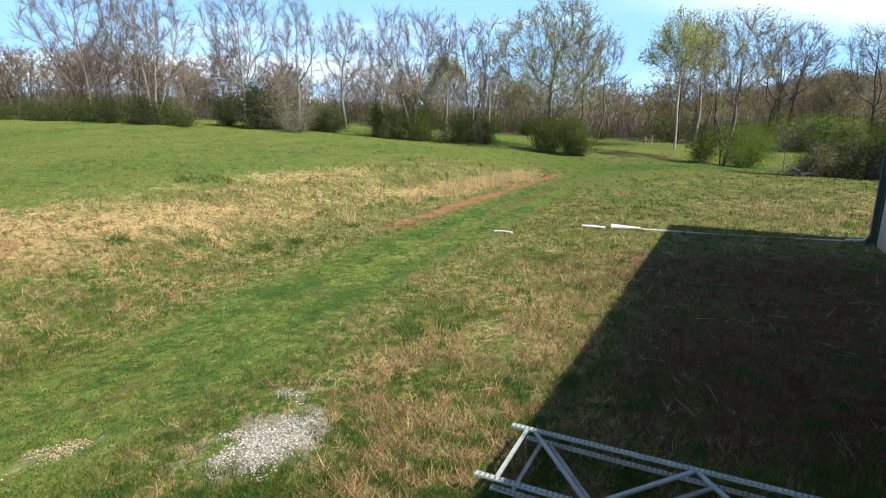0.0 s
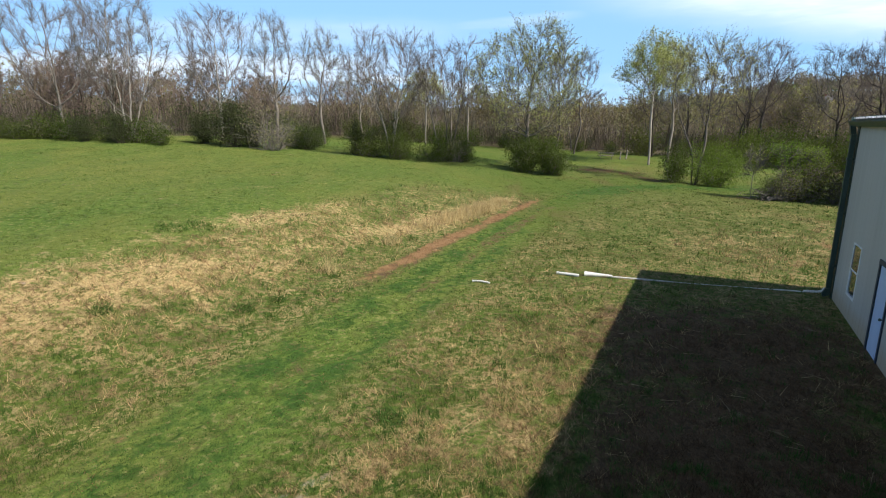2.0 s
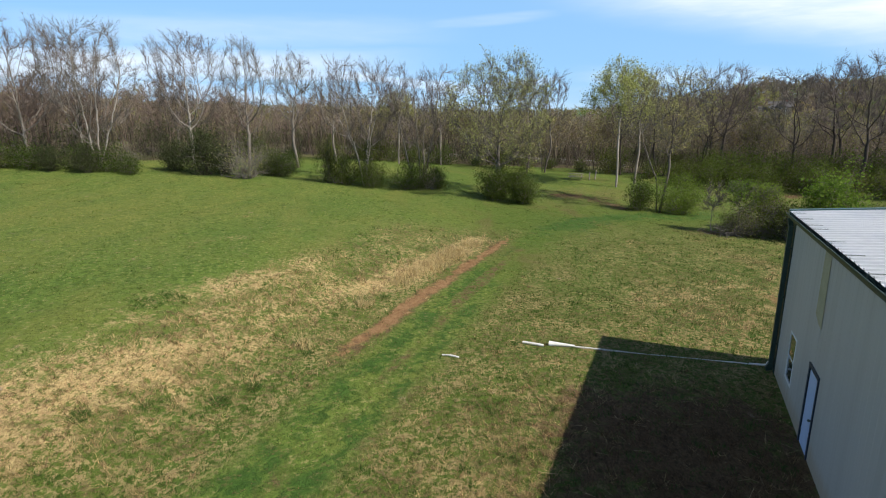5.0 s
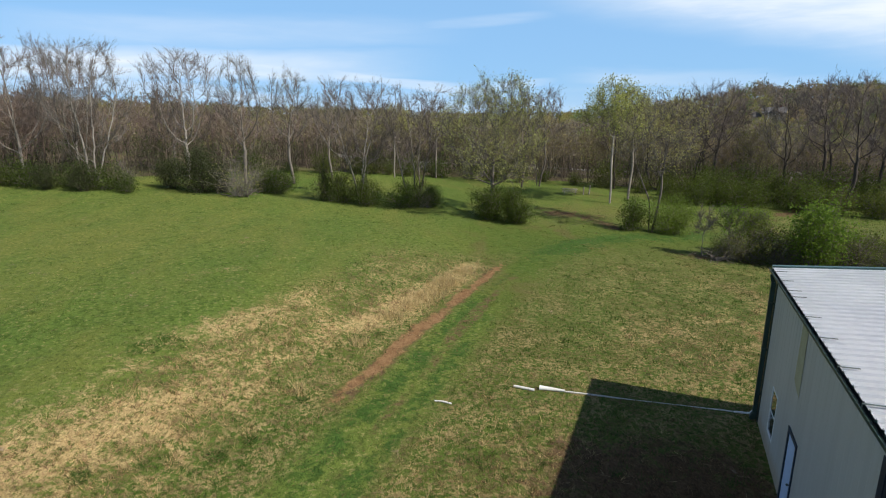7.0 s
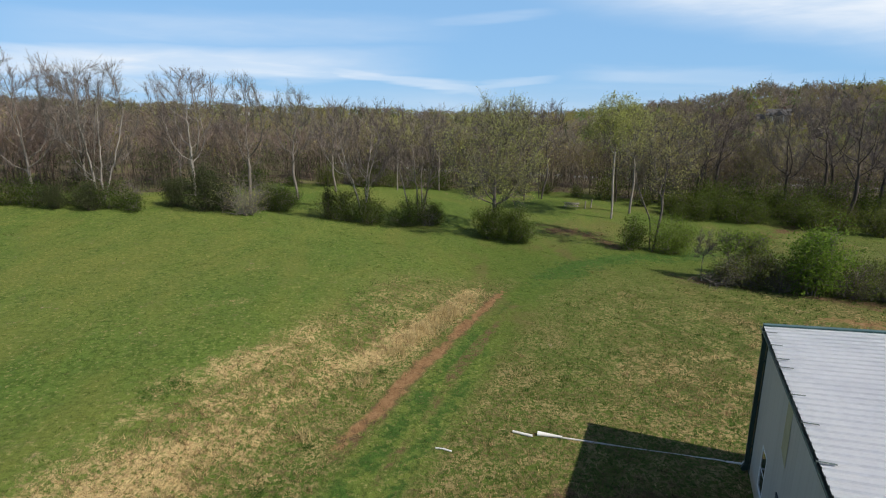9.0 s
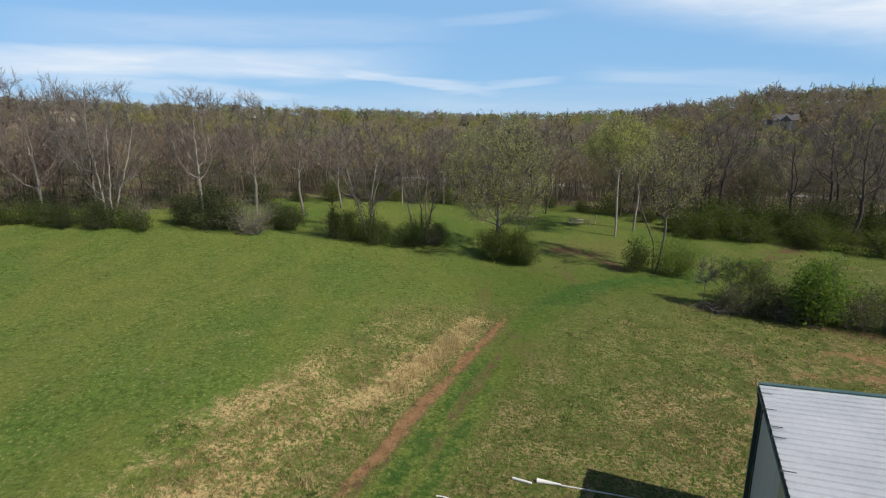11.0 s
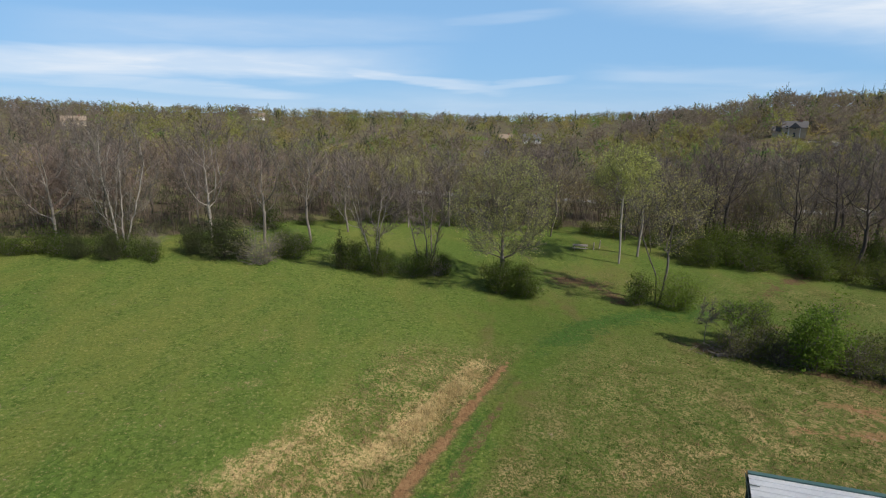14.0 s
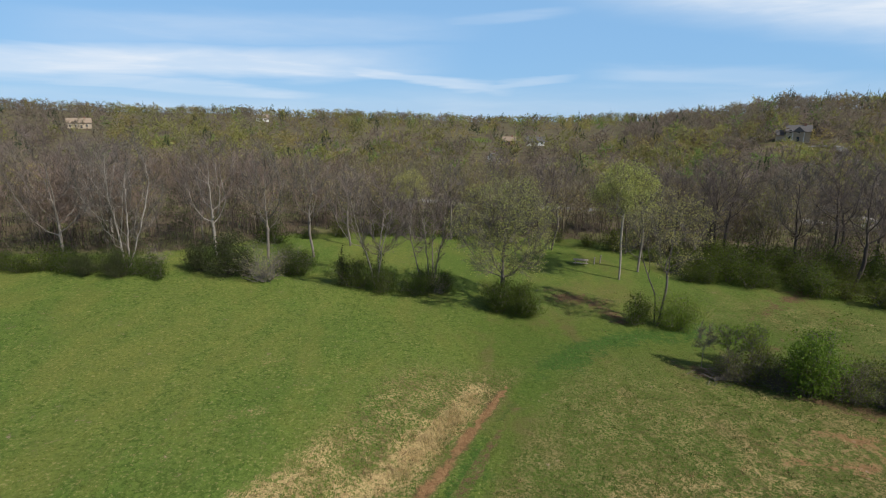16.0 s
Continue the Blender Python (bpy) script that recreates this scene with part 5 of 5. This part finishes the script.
BRICK_RED = plain("house_brick", (0.30, 0.15, 0.11), (0.22, 0.11, 0.085), 1.5, 0.9)
STUCCO = plain("house_tan", (0.46, 0.38, 0.28), (0.38, 0.31, 0.23), 0.8, 0.85)


def house(x, y, turn, w, d, h, wall, roof, label, porch=False):
    root = empty("house", pose(x, y, gz(x, y) - 0.1, 0, 0, turn))
    peak = h + d * 0.36
    part("wall", extruded(((-d / 2, -0.5), (d / 2, -0.5), (d / 2, h), (0, peak), (-d / 2, h)), -w / 2, w / 2), wall, root)
    part("roof", extruded(((-d / 2 - 0.5, h - 0.28), (0, peak + 0.08), (d / 2 + 0.5, h - 0.28), (d / 2 + 0.5, h - 0.05), (0, peak + 0.34), (-d / 2 - 0.5, h - 0.05)), -w / 2 - 0.5, w / 2 + 0.5), roof, root)
    part("chimney", boxed(w * 0.2, w * 0.2 + 0.9, -0.45, 0.45, h, peak + 1.1), BRICK_RED, root)
    for i in range(max(2, int(w / 3.2))):
        wx = -w / 2 + 1.6 + i * 3.2
        for z in ((1.0,) if h < 4 else (1.0, 3.9)):
            if abs(wx) < 1.2 and z < 2:
                part("door", boxed(wx - 0.5, wx + 0.5, -d / 2 - 0.06, -d / 2 - 0.004, 0.1, 2.2), FRAME_DARK, root)
                continue
            fr = part("window", boxed(wx - 0.65, wx + 0.65, -d / 2 - 0.06, -d / 2 - 0.004, z - 0.1, z + 1.5), VINYL, root)
            part("pane", boxed(wx - 0.52, wx + 0.52, -d / 2 - 0.08, -d / 2 - 0.064, z, z + 1.4), GLASS, fr)
    if porch:
        part("porch_gable", extruded(((-2.6, h - 0.2), (2.6, h - 0.2), (0, h + 2.2)), -d / 2 - 2.5, -d / 2 - 0.01, "y"), roof, root)
        for px in (-2.3, 2.1):
            part("porch_post", boxed(px, px + 0.25, -d / 2 - 2.45, -d / 2 - 2.2, -0.4, h - 0.2), PAINT_WHITE, root)
        part("garage", boxed(-w / 2 - 4, -w / 2 - 0.01, -d / 2, d / 2 - 1, -0.5, 2.8), wall, root)
        part("garage_roof", extruded(((-d / 2 - 0.4, 2.7), (0, 5.2), (d / 2 - 0.6, 2.7)), -w / 2 - 4.4, -w / 2 - 0.02), roof, root)
    return tagged(root, label, "house")


house(180, 245, -35, 9.5, 7.0, 4.6, STUCCO, SHINGLE, "large house with a front gable on the wooded hill", True)
house(41, 271, 62, 7, 5, 4.6, PAINT_WHITE, SHINGLE, "white gabled house among distant trees")
house(86, 378, -10, 13, 8, 3.0, PAINT_WHITE, SHINGLE, "long low white house among distant trees")
house(69, 386, -10, 9, 7, 3.0, BRICK_RED, SHINGLE_TAN, "low brick house among distant trees")
house(-227, 388, 28, 14, 8, 3.6, STUCCO, SHINGLE_TAN, "tan house with a brown roof on a far hill")
house(-150, 560, 15, 12, 8, 3.5, PAINT_WHITE, SHINGLE_TAN, "pale house far off on the ridge")

# ---- steel rack frames lying by the barn ----
GALV = plain("rack_paint", (0.37, 0.41, 0.385), (0.26, 0.29, 0.27), 4.0, 0.45, 0.0, 0.5, 0.08)
GALV_OLD = plain("rack_steel_old", (0.36, 0.36, 0.32), (0.24, 0.22, 0.19), 4.0, 0.55, 0.0, 0.4, 0.08)


def perforated_post(length, width=0.076, depth=0.018, gauge=0.004):
    """A channel with two rows of slots in its upper face, along x."""
    bm = bmesh.new()
    box(bm, 0, length, 0, gauge, -depth, 0)
    box(bm, 0, length, width - gauge, width, -depth, 0)
    for a, b in ((0.0, 0.010), (0.031, 0.045), (0.066, width)):
        box(bm, 0, length, a, b, 0.0, gauge)
    n = int(length / 0.0508)
    for i in range(n):
        for a, b in ((0.010, 0.031), (0.045, 0.066)):
            box(bm, i * 0.0508, i * 0.0508 + 0.027, a, b, 0.0, gauge)
    bmesh.ops.scale(bm, vec=(1, 0.8, 1), verts=bm.verts)
    return bm


def rack_frame(m, length, width, mat, label):
    root = empty("rack_frame", m)
    post = part("post", perforated_post(length), mat, root)
    twin = part("post", perforated_post(length), mat, root)
    twin.location = (-0.07, -width, 0)
    def brace(x0, x1, z=-0.014):
        a, b = Vector((x0, 0.002, z)), Vector((x1 - 0.07, -width + 0.058, z))
        d = b - a
        bm = boxed(0, d.length, -0.019, 0.019, -0.012, 0.012)
        bmesh.ops.transform(bm, matrix=Matrix.Translation(a) @ Matrix.Rotation(math.atan2(d.y, d.x), 4, "Z"), verts=bm.verts)
        part("brace", bm, mat, root)
    brace(0.17, 0.20)
    x, flip = 0.27, True
    while x < length - 1.0:
        brace(*((x, x + 0.78) if flip else (x + 0.78, x)), -0.014 if flip else -0.013)
        x, flip = x + 0.82, not flip
    brace(length - 0.2, length - 0.2)
    for px, py in ((0, 0), (-0.07, -width)):
        part("foot_plate", boxed(px - 0.006, px - 0.001, py - 0.005, py + 0.066, -0.03, 0.006), mat, root)
    return tagged(root, label, "rack frame")


rack_turn = math.degrees(math.atan2(-0.41, 0.912))
rack_frame(pose(0.78, 5.43, 0.10, -0.6, 0.8, rack_turn), 4.6, 0.99, GALV, "blue-grey perforated steel rack frame lying on the grass")
rack_frame(pose(0.93, 5.33, 0.005, 0, 0.6, rack_turn - 1.2), 4.6, 0.96, GALV_OLD, "worn steel rack frame lying under another one")

# ---- white pipe pieces in the yard ----
PVC = plain("pipe_white", (0.78, 0.77, 0.74), (0.62, 0.60, 0.56), 3.0, 0.5, bump=0.05)


# duller copy of the white, its tone lowered for the barn's shade
PVC_SHADED = plain("pipe_shaded", (0.62, 0.60, 0.56), (0.42, 0.40, 0.36), 3.0, 0.6, bump=0.05)


def tube_run(name, points, radius, mat, label, category, wall=0.006, ends=None):
    """A hollow tube bent through points that lie on the ground."""
    root = empty(name, pose(*points[0][:2], gz(*points[0][:2]) + radius * 0.8))
    org = root.matrix_world.translation
    pts = [Vector((x, y, gz(x, y) + radius * 0.8 + dz)) - org for x, y, dz in points]
    bm = bmesh.new()
    rings = []
    for i, p in enumerate(pts):
        d = (pts[min(i + 1, len(pts) - 1)] - pts[max(i - 1, 0)]).normalized()
        u = d.cross(Vector((0, 0, 1))).normalized()
        w = u.cross(d)
        for r in (radius, radius - wall):
            rings.append([bm.verts.new(p + (u * math.cos(a) + w * math.sin(a)) * r) for a in (k * math.pi / 6 for k in range(12))])
    for i in range(len(pts) - 1):
        for off in (0, 1):
            a, b = rings[2 * i + off], rings[2 * i + 2 + off]
            for k in range(12):
                q = (a[k], a[(k + 1) % 12], b[(k + 1) % 12], b[k])
                bm.faces.new(q if off == 0 else q[::-1])
    for i in (0, len(pts) - 1):
        for k in range(12):
            bm.faces.new((rings[2 * i][k], rings[2 * i + 1][k], rings[2 * i + 1][(k + 1) % 12], rings[2 * i][(k + 1) % 12]))
    bmesh.ops.recalc_face_normals(bm, faces=bm.faces)
    tube = part("tube", bm, PVC_SHADED if ends else mat, root)
    if ends:
        a, b = pts[0], pts[1]
        d = (b - a).normalized()
        cone = bmesh.new()
        bmesh.ops.create_cone(cone, segments=16, radius1=ends, radius2=radius * 1.1, depth=0.95, cap_ends=False)
        bmesh.ops.solidify(cone, geom=list(cone.faces), thickness=0.008)
        bmesh.ops.transform(cone, matrix=Matrix.Translation(a + d * 0.30 + Vector((0, 0, (ends - radius) * 0.5))) @ d.to_track_quat("Z", "Y").to_matrix().to_4x4(), verts=cone.verts)
        part("flared_end", cone, mat, root, "wide white flared end")
    return tagged(root, label, category)


tube_run("drain_pipe", [(5.95, 18.05, 0), (6.7, 17.78, 0), (7.5, 17.5, -0.005), (8.2, 17.25, -0.02), (9.0, 16.97, -0.05), (9.8, 16.68, -0.045), (10.55, 16.42, -0.05)], 0.034, PVC, "long white drain pipe with a flared end lying in the grass", "pipe", ends=0.10)
tube_run("drain_pipe", [(10.5, 16.44, -0.030), (11.3, 16.12, -0.012), (11.9, 15.9, 0.0), (12.15, 15.78, -0.01)], 0.022, PVC, "white drain pipe half sunk in grass by the barn", "pipe")
tube_run("downspout_elbow", [(12.1, 15.72, 0.03), (12.42, 15.58, 0.04), (12.5, 15.45, 0.10), (12.53, 15.4, 0.22)], 0.036, PVC, "short white downspout elbow at the barn corner", "pipe")
tube_run("pipe_offcut", [(4.85, 18.36, 0), (5.2, 18.16, 0.01), (5.55, 17.98, 0)], 0.052, PVC, "short white pipe offcut lying in the grass", "pipe")
tube_run("pipe_offcut", [(1.72, 17.55, 0), (2.0, 17.45, 0.02), (2.3, 17.3, 0)], 0.032, PVC, "thin white pipe offcut lying in rough grass", "pipe")

# ---- picnic table and posts in the clearing ----
WOOD_GREY = plain("weathered_wood", (0.28, 0.25, 0.215), (0.19, 0.165, 0.14), 3.0, 0.85, stretch=(0.3, 2, 2))
table = empty("picnic_table", pose(22.7, 66.0, gz(22.7, 66.0), 0, 0, -18))
for i in range(5):
    part("tabletop_board", boxed(-0.95, 0.95, -0.375 + i * 0.152, -0.235 + i * 0.152, 0.72, 0.76, 0.004), WOOD_GREY, table)
for sy in (-1, 1):
    for k in (0, 1):
        part("bench_board", boxed(-0.95, 0.95, sy * 0.68 - 0.14 + k * 0.15, sy * 0.68 - 0.005 + k * 0.15, 0.42, 0.46, 0.004), WOOD_GREY, table)
for sx in (-0.68, 0.68):
    for sy in (-1, 1):
        bm = boxed(-0.02, 0.02, -0.045, 0.045, -0.05, 0.86)
        bmesh.ops.transform(bm, matrix=Matrix.Translation((sx, sy * 0.62, 0)) @ Matrix.Rotation(sy * radians(28), 4, "X"), verts=bm.verts)
        part("leg", bm, WOOD_GREY, table)
    part("cross_beam", boxed(sx + 0.022, sx + 0.06, -0.80, 0.80, 0.33, 0.42), WOOD_GREY, table)
    part("top_cleat", boxed(sx + 0.022, sx + 0.06, -0.37, 0.37, 0.63, 0.719), WOOD_GREY, table)
tagged(table, "weathered grey wooden picnic table on the grass clearing", "picnic table")


def post(x, y, h, lean):
    root = part("fence_post", extruded(((-0.06, -0.25), (0.06, -0.25), (0.055, h - 0.03), (0.0, h), (-0.055, h - 0.03)), -0.055, 0.055), WOOD_GREY)
    root.matrix_world = pose(x, y, gz(x, y), 0, lean, 20)
    return tagged(root, "short weathered wooden post in the clearing", "post", "posts in the clearing")


for x, y, h, lean in ((24.7, 66.6, 1.0, 2), (25.6, 67.0, 1.15, 7)):
    post(x, y, h, lean)

# ---- brush pile with a fallen log ----
rng = np.random.default_rng(21)
pile = empty("brush_pile", pose(24.6, 36.6, gz(24.6, 36.6), 0, 0, 15))
segs = []
for i in range(150):
    c = rng.normal(0, 1, 3) * (0.9, 0.6, 0.25) + (0, 0, 0.35)
    d = unit(rng.normal(0, 1, 3) * (1, 1, 0.45)) * rng.uniform(0.4, 1.1)
    segs.append((c - d / 2, c + d / 2, rng.uniform(0.012, 0.035), 0.008, 0))
sheet_object("branchwork", *pipe_mesh(segs, 5), [BARK_GREY], pile)
smooth(sheet_object("log", *pipe_mesh([(np.array([-1.0, -0.5, 0.14]), np.array([0.1, -0.6, 0.2]), 0.15, 0.15, 0), (np.array([0.1, -0.6, 0.2]), np.array([0.9, -0.4, 0.35]), 0.15, 0.11, 0)], 10), [BARK_GREY], pile))
tagged(pile, "pile of cut branches with a fallen log", "brush pile")

# ---- gravel ----
def value_noise(x, y, scale, seed):
    r = np.random.default_rng(seed).uniform(0, 1, (64, 64))
    x, y = x * scale + 500, y * scale + 500
    i, j = np.floor(x).astype(int), np.floor(y).astype(int)
    u, v = x - i, y - j
    u, v = u * u * (3 - 2 * u), v * v * (3 - 2 * v)
    g = lambda a, b: r[a % 64, b % 64]
    return (g(i, j) * (1 - u) + g(i + 1, j) * u) * (1 - v) + (g(i, j + 1) * (1 - u) + g(i + 1, j + 1) * u) * v


rng = np.random.default_rng(3)
gvs, gfs, gts = [], [], []
n = 8200
px, py = rng.uniform(-4.9, -1.0, n * 6), rng.uniform(4.2, 7.6, n * 6)
keep = covers(px, py)[6] * rng.uniform(0.35, 1.45, n * 6) * (0.05 + 1.15 * value_noise(px, py, 2.6, 7) + 0.85 * value_noise(px, py, 7.0, 8)) > 0.60
px, py = px[keep][:n], py[keep][:n]
oct_v = np.array([(1, 0, 0), (-1, 0, 0), (0, 1, 0), (0, -1, 0), (0, 0, 1), (0, 0, -1)], float)
oct_f = np.array([(0, 2, 4), (2, 1, 4), (1, 3, 4), (3, 0, 4), (2, 0, 5), (1, 2, 5), (3, 1, 5), (0, 3, 5)])
for x, y in zip(px, py):
    s = rng.uniform(0.005, 0.014)
    v = (oct_v + rng.normal(0, 0.25, (6, 3))) * s * (1.2, 1.0, 0.7)
    gvs.append(v + (x, y, gz(x, y) + s * 0.3)), gfs.append(oct_f), gts.append(np.array((0.50, 0.40, 0.27) if x < -3.2 else (0.56, 0.53, 0.50)) * rng.uniform(0.55, 1.15))
GRAVEL = stuff_mat("gravel_stone", 0.9, 0.0)
toned("gravel", *join(list(zip(gvs, gfs, gts))), GRAVEL, "patch of pale grey crushed gravel in the grass", "gravel")

# ---- grass ----
def grass(count, per, seed, y0, y1, power):
    rng = np.random.default_rng(seed)
    t = rng.uniform(0, 1, count)
    a = 1 - power
    cy = (y0 ** a + t * (y1 ** a - y0 ** a)) ** (1 / a)
    cx = rng.uniform(-1, 1, count) * (cy * 0.98 + 3.0) + 0.04 * cy
    wild, lush, worn, dry, litter_shade, dirt, stone, forest, deep = covers(cx, cy)
    inside = ((cx - 12.5) * 0.880 + (cy - 15.22) * -0.474 > -0.05) & ((cx - 12.5) * -0.474 + (cy - 15.22) * -0.880 > -0.1)
    keep = (rng.uniform(0, 1, count) > np.clip(dirt * 1.3 + stone * 1.2, 0, 0.985)) & ~inside
    cx, cy, wild, lush, worn, dry, litter_shade, deep = (q[keep] for q in (cx, cy, wild, lush, worn, dry, litter_shade, deep))
    n = len(cx)
    n1, n2 = value_noise(cx, cy, 0.9, 1), value_noise(cx, cy, 4.6, 2)
    n3 = value_noise(cx, cy, 0.22, 4)
    mixn = 0.25 * n1 + 0.6 * n2 + 0.15 * rng.uniform(0, 1, n)
    straw = np.clip(dry * 0.80 + wild * 0.62 + worn * 0.3 + litter_shade * 0.2, 0, 0.95) > mixn * 1.05 + 0.03
    greens = np.array([(0.112, 0.172, 0.030), (0.072, 0.122, 0.020), (0.160, 0.195, 0.042)])
    tans = np.array([(0.50, 0.345, 0.165), (0.33, 0.21, 0.112), (0.60, 0.445, 0.22), (0.20, 0.125, 0.065)])
    tone = greens[rng.integers(0, 3, n)] * (0.8 + 0.5 * n3)[:, None]
    tone = tone * ((1 - 0.10 * np.clip(wild * 1.6, 0, 1)) * (1 - 0.34 * deep))[:, None]
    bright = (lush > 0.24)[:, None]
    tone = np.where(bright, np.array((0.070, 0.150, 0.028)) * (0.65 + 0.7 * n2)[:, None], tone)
    fleck = (rng.uniform(0, 1, n) < 0.05 + 0.22 * (n1 > 0.58)) & bright[:, 0]
    tone = np.where(fleck[:, None], np.array((0.24, 0.155, 0.075)), tone)
    tone = np.where(straw[:, None], tans[rng.integers(0, 4, n)] * (0.75 + 0.5 * n1)[:, None], tone)
    # brown dead blades on the same mask, so they darken the shaded yard too
    dead = (litter_shade * 1.1 > 0.25 + rng.uniform(0, 0.6, n)) & ~bright[:, 0]
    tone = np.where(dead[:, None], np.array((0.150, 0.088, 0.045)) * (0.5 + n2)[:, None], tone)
    weed = (wild > 0.3) & ~straw & (n2 > 0.74)
    tone = np.where(weed[:, None], np.array((0.062, 0.130, 0.022)), tone)
    tall = np.where(straw, 1.15, 0.9) * (0.045 + 0.085 * wild + 0.05 * dry * (1 - lush) + 0.02 * (n1 > 0.6))
    tall = np.where(weed, tall * 1.5, tall)
    tall = np.where(bright[:, 0], 0.034, tall) * rng.uniform(0.7, 1.35, n)
    rep = lambda q: np.repeat(q, per, axis=0)
    m = n * per
    far = rep(np.clip(cy / 12, 0.75, 4.5))
    bx = rep(cx) + rng.normal(0, 0.055, m) * far ** 0.8
    by = rep(cy) + rng.normal(0, 0.055, m) * far ** 0.8
    az, lean = rng.uniform(0, 2 * math.pi, m), np.abs(rng.normal(0, 0.75, m)) + rep(straw * 0.5)
    ln = rep(tall) * rng.uniform(0.6, 1.3, m) * (1 + rep(straw) * rng.uniform(0, 1.0, m)) * far ** 0.25
    base = np.stack([bx, by, ground_z(bx, by) - 0.01], 1)
    up = np.stack([np.cos(az) * np.sin(lean), np.sin(az) * np.sin(lean), np.cos(lean) * 0.9 + 0.12], 1)
    wid = 0.0050 * far * rng.uniform(0.7, 1.4, m) * (1 + 1.3 * rep(bright[:, 0]))
    th = rng.uniform(0, 2 * math.pi, m)
    side = np.stack([np.cos(th), np.sin(th), np.zeros(m)], 1) * wid[:, None]
    v = np.stack([base - side, base + side, base + up * ln[:, None]], 1).reshape(-1, 3)
    tone = rep(tone) * rng.uniform(0.55, 1.35, (m, 1))
    return v, np.arange(m * 3).reshape(-1, 3), np.repeat(tone, 3, axis=0)


v, f, tone = grass(70000, 8, 8, 3.6, 62.0, 1.6)
toned("meadow_grass", v, f, tone, GRASS, "short spring grass with dry straw and weeds", "grass")


# tall dry stalks and dark weed tufts standing out of the grass
rng = np.random.default_rng(12)
chunks = []
for x, y, r, n, kind in ((-5.1, 14.6, 0.28, 90, 0), (-4.3, 15.4, 0.22, 60, 0), (-9.3, 19.8, 0.6, 120, 2), (-8.5, 20.4, 0.6, 100, 2), (-8.9, 20.9, 0.4, 60, 2), (-8.2, 13.2, 0.25, 60, 0), (-3.0, 17.8, 0.2, 45, 0), (-0.6, 8.9, 0.3, 60, 0),
                         (-3.3, 18.3, 0.35, 90, 1), (-1.3, 22.4, 0.4, 110, 1), (0.3, 25.5, 0.6, 190, 1), (2.2, 28.5, 0.9, 420, 1), (3.8, 31.2, 0.9, 420, 1), (4.8, 33.2, 0.7, 260, 1), (2.9, 30.2, 0.9, 380, 1), (1.2, 27.2, 0.7, 200, 1)):
    n = n if kind == 1 else int(n * 2.2)
    a, q = rng.uniform(0, 6.28, n), r * np.sqrt(rng.uniform(0, 1, n))
    bx, by = x + np.cos(a) * q, y + np.sin(a) * q
    base = np.stack([bx, by, ground_z(bx, by) - 0.02], 1)
    tip = base + rng.normal(0, 1, (n, 3)) * (0.12, 0.12, 0.03) + np.array([0, 0, 1.0]) * (rng.uniform(0.06, 0.17, (n, 1)) if kind != 1 else rng.uniform(0.22, 0.55, (n, 1)))
    tone = np.array(((0.085, 0.150, 0.032), (0.58, 0.45, 0.22), (0.100, 0.175, 0.035))[kind])
    v, f = ribbons(base, tip, np.full(n, 0.011 if kind != 1 else 0.009), rng)
    chunks.append((v, f, np.repeat(tone * rng.uniform(0.7, 1.25, (n, 1)), 3, axis=0)))
n = 420
bx, by = rng.uniform(-0.5, 12, n), rng.uniform(5.5, 24, n)
keep = ((bx - 12.6) * 0.880 + (by - 15.22) * -0.474 < -0.2) & (covers(bx, by)[0] > 0.25)
bx, by = bx[keep], by[keep]
n = len(bx)
base = np.stack([bx, by, ground_z(bx, by) + 0.05], 1)
a = rng.uniform(0, 6.28, n)
tip = base + np.stack([np.cos(a), np.sin(a), rng.uniform(-0.1, 0.25, n)], 1) * rng.uniform(0.18, 0.55, (n, 1))
v, f = ribbons(base, tip, np.full(n, 0.006), rng)
chunks.append((v, f, np.repeat(np.array((0.50, 0.37, 0.21)) * rng.uniform(0.5, 1.2, (n, 1)), 3, axis=0)))
toned("weed_tufts", *join(chunks), GRASS, "dark weed tufts and tall dry straw stalks", "weeds")
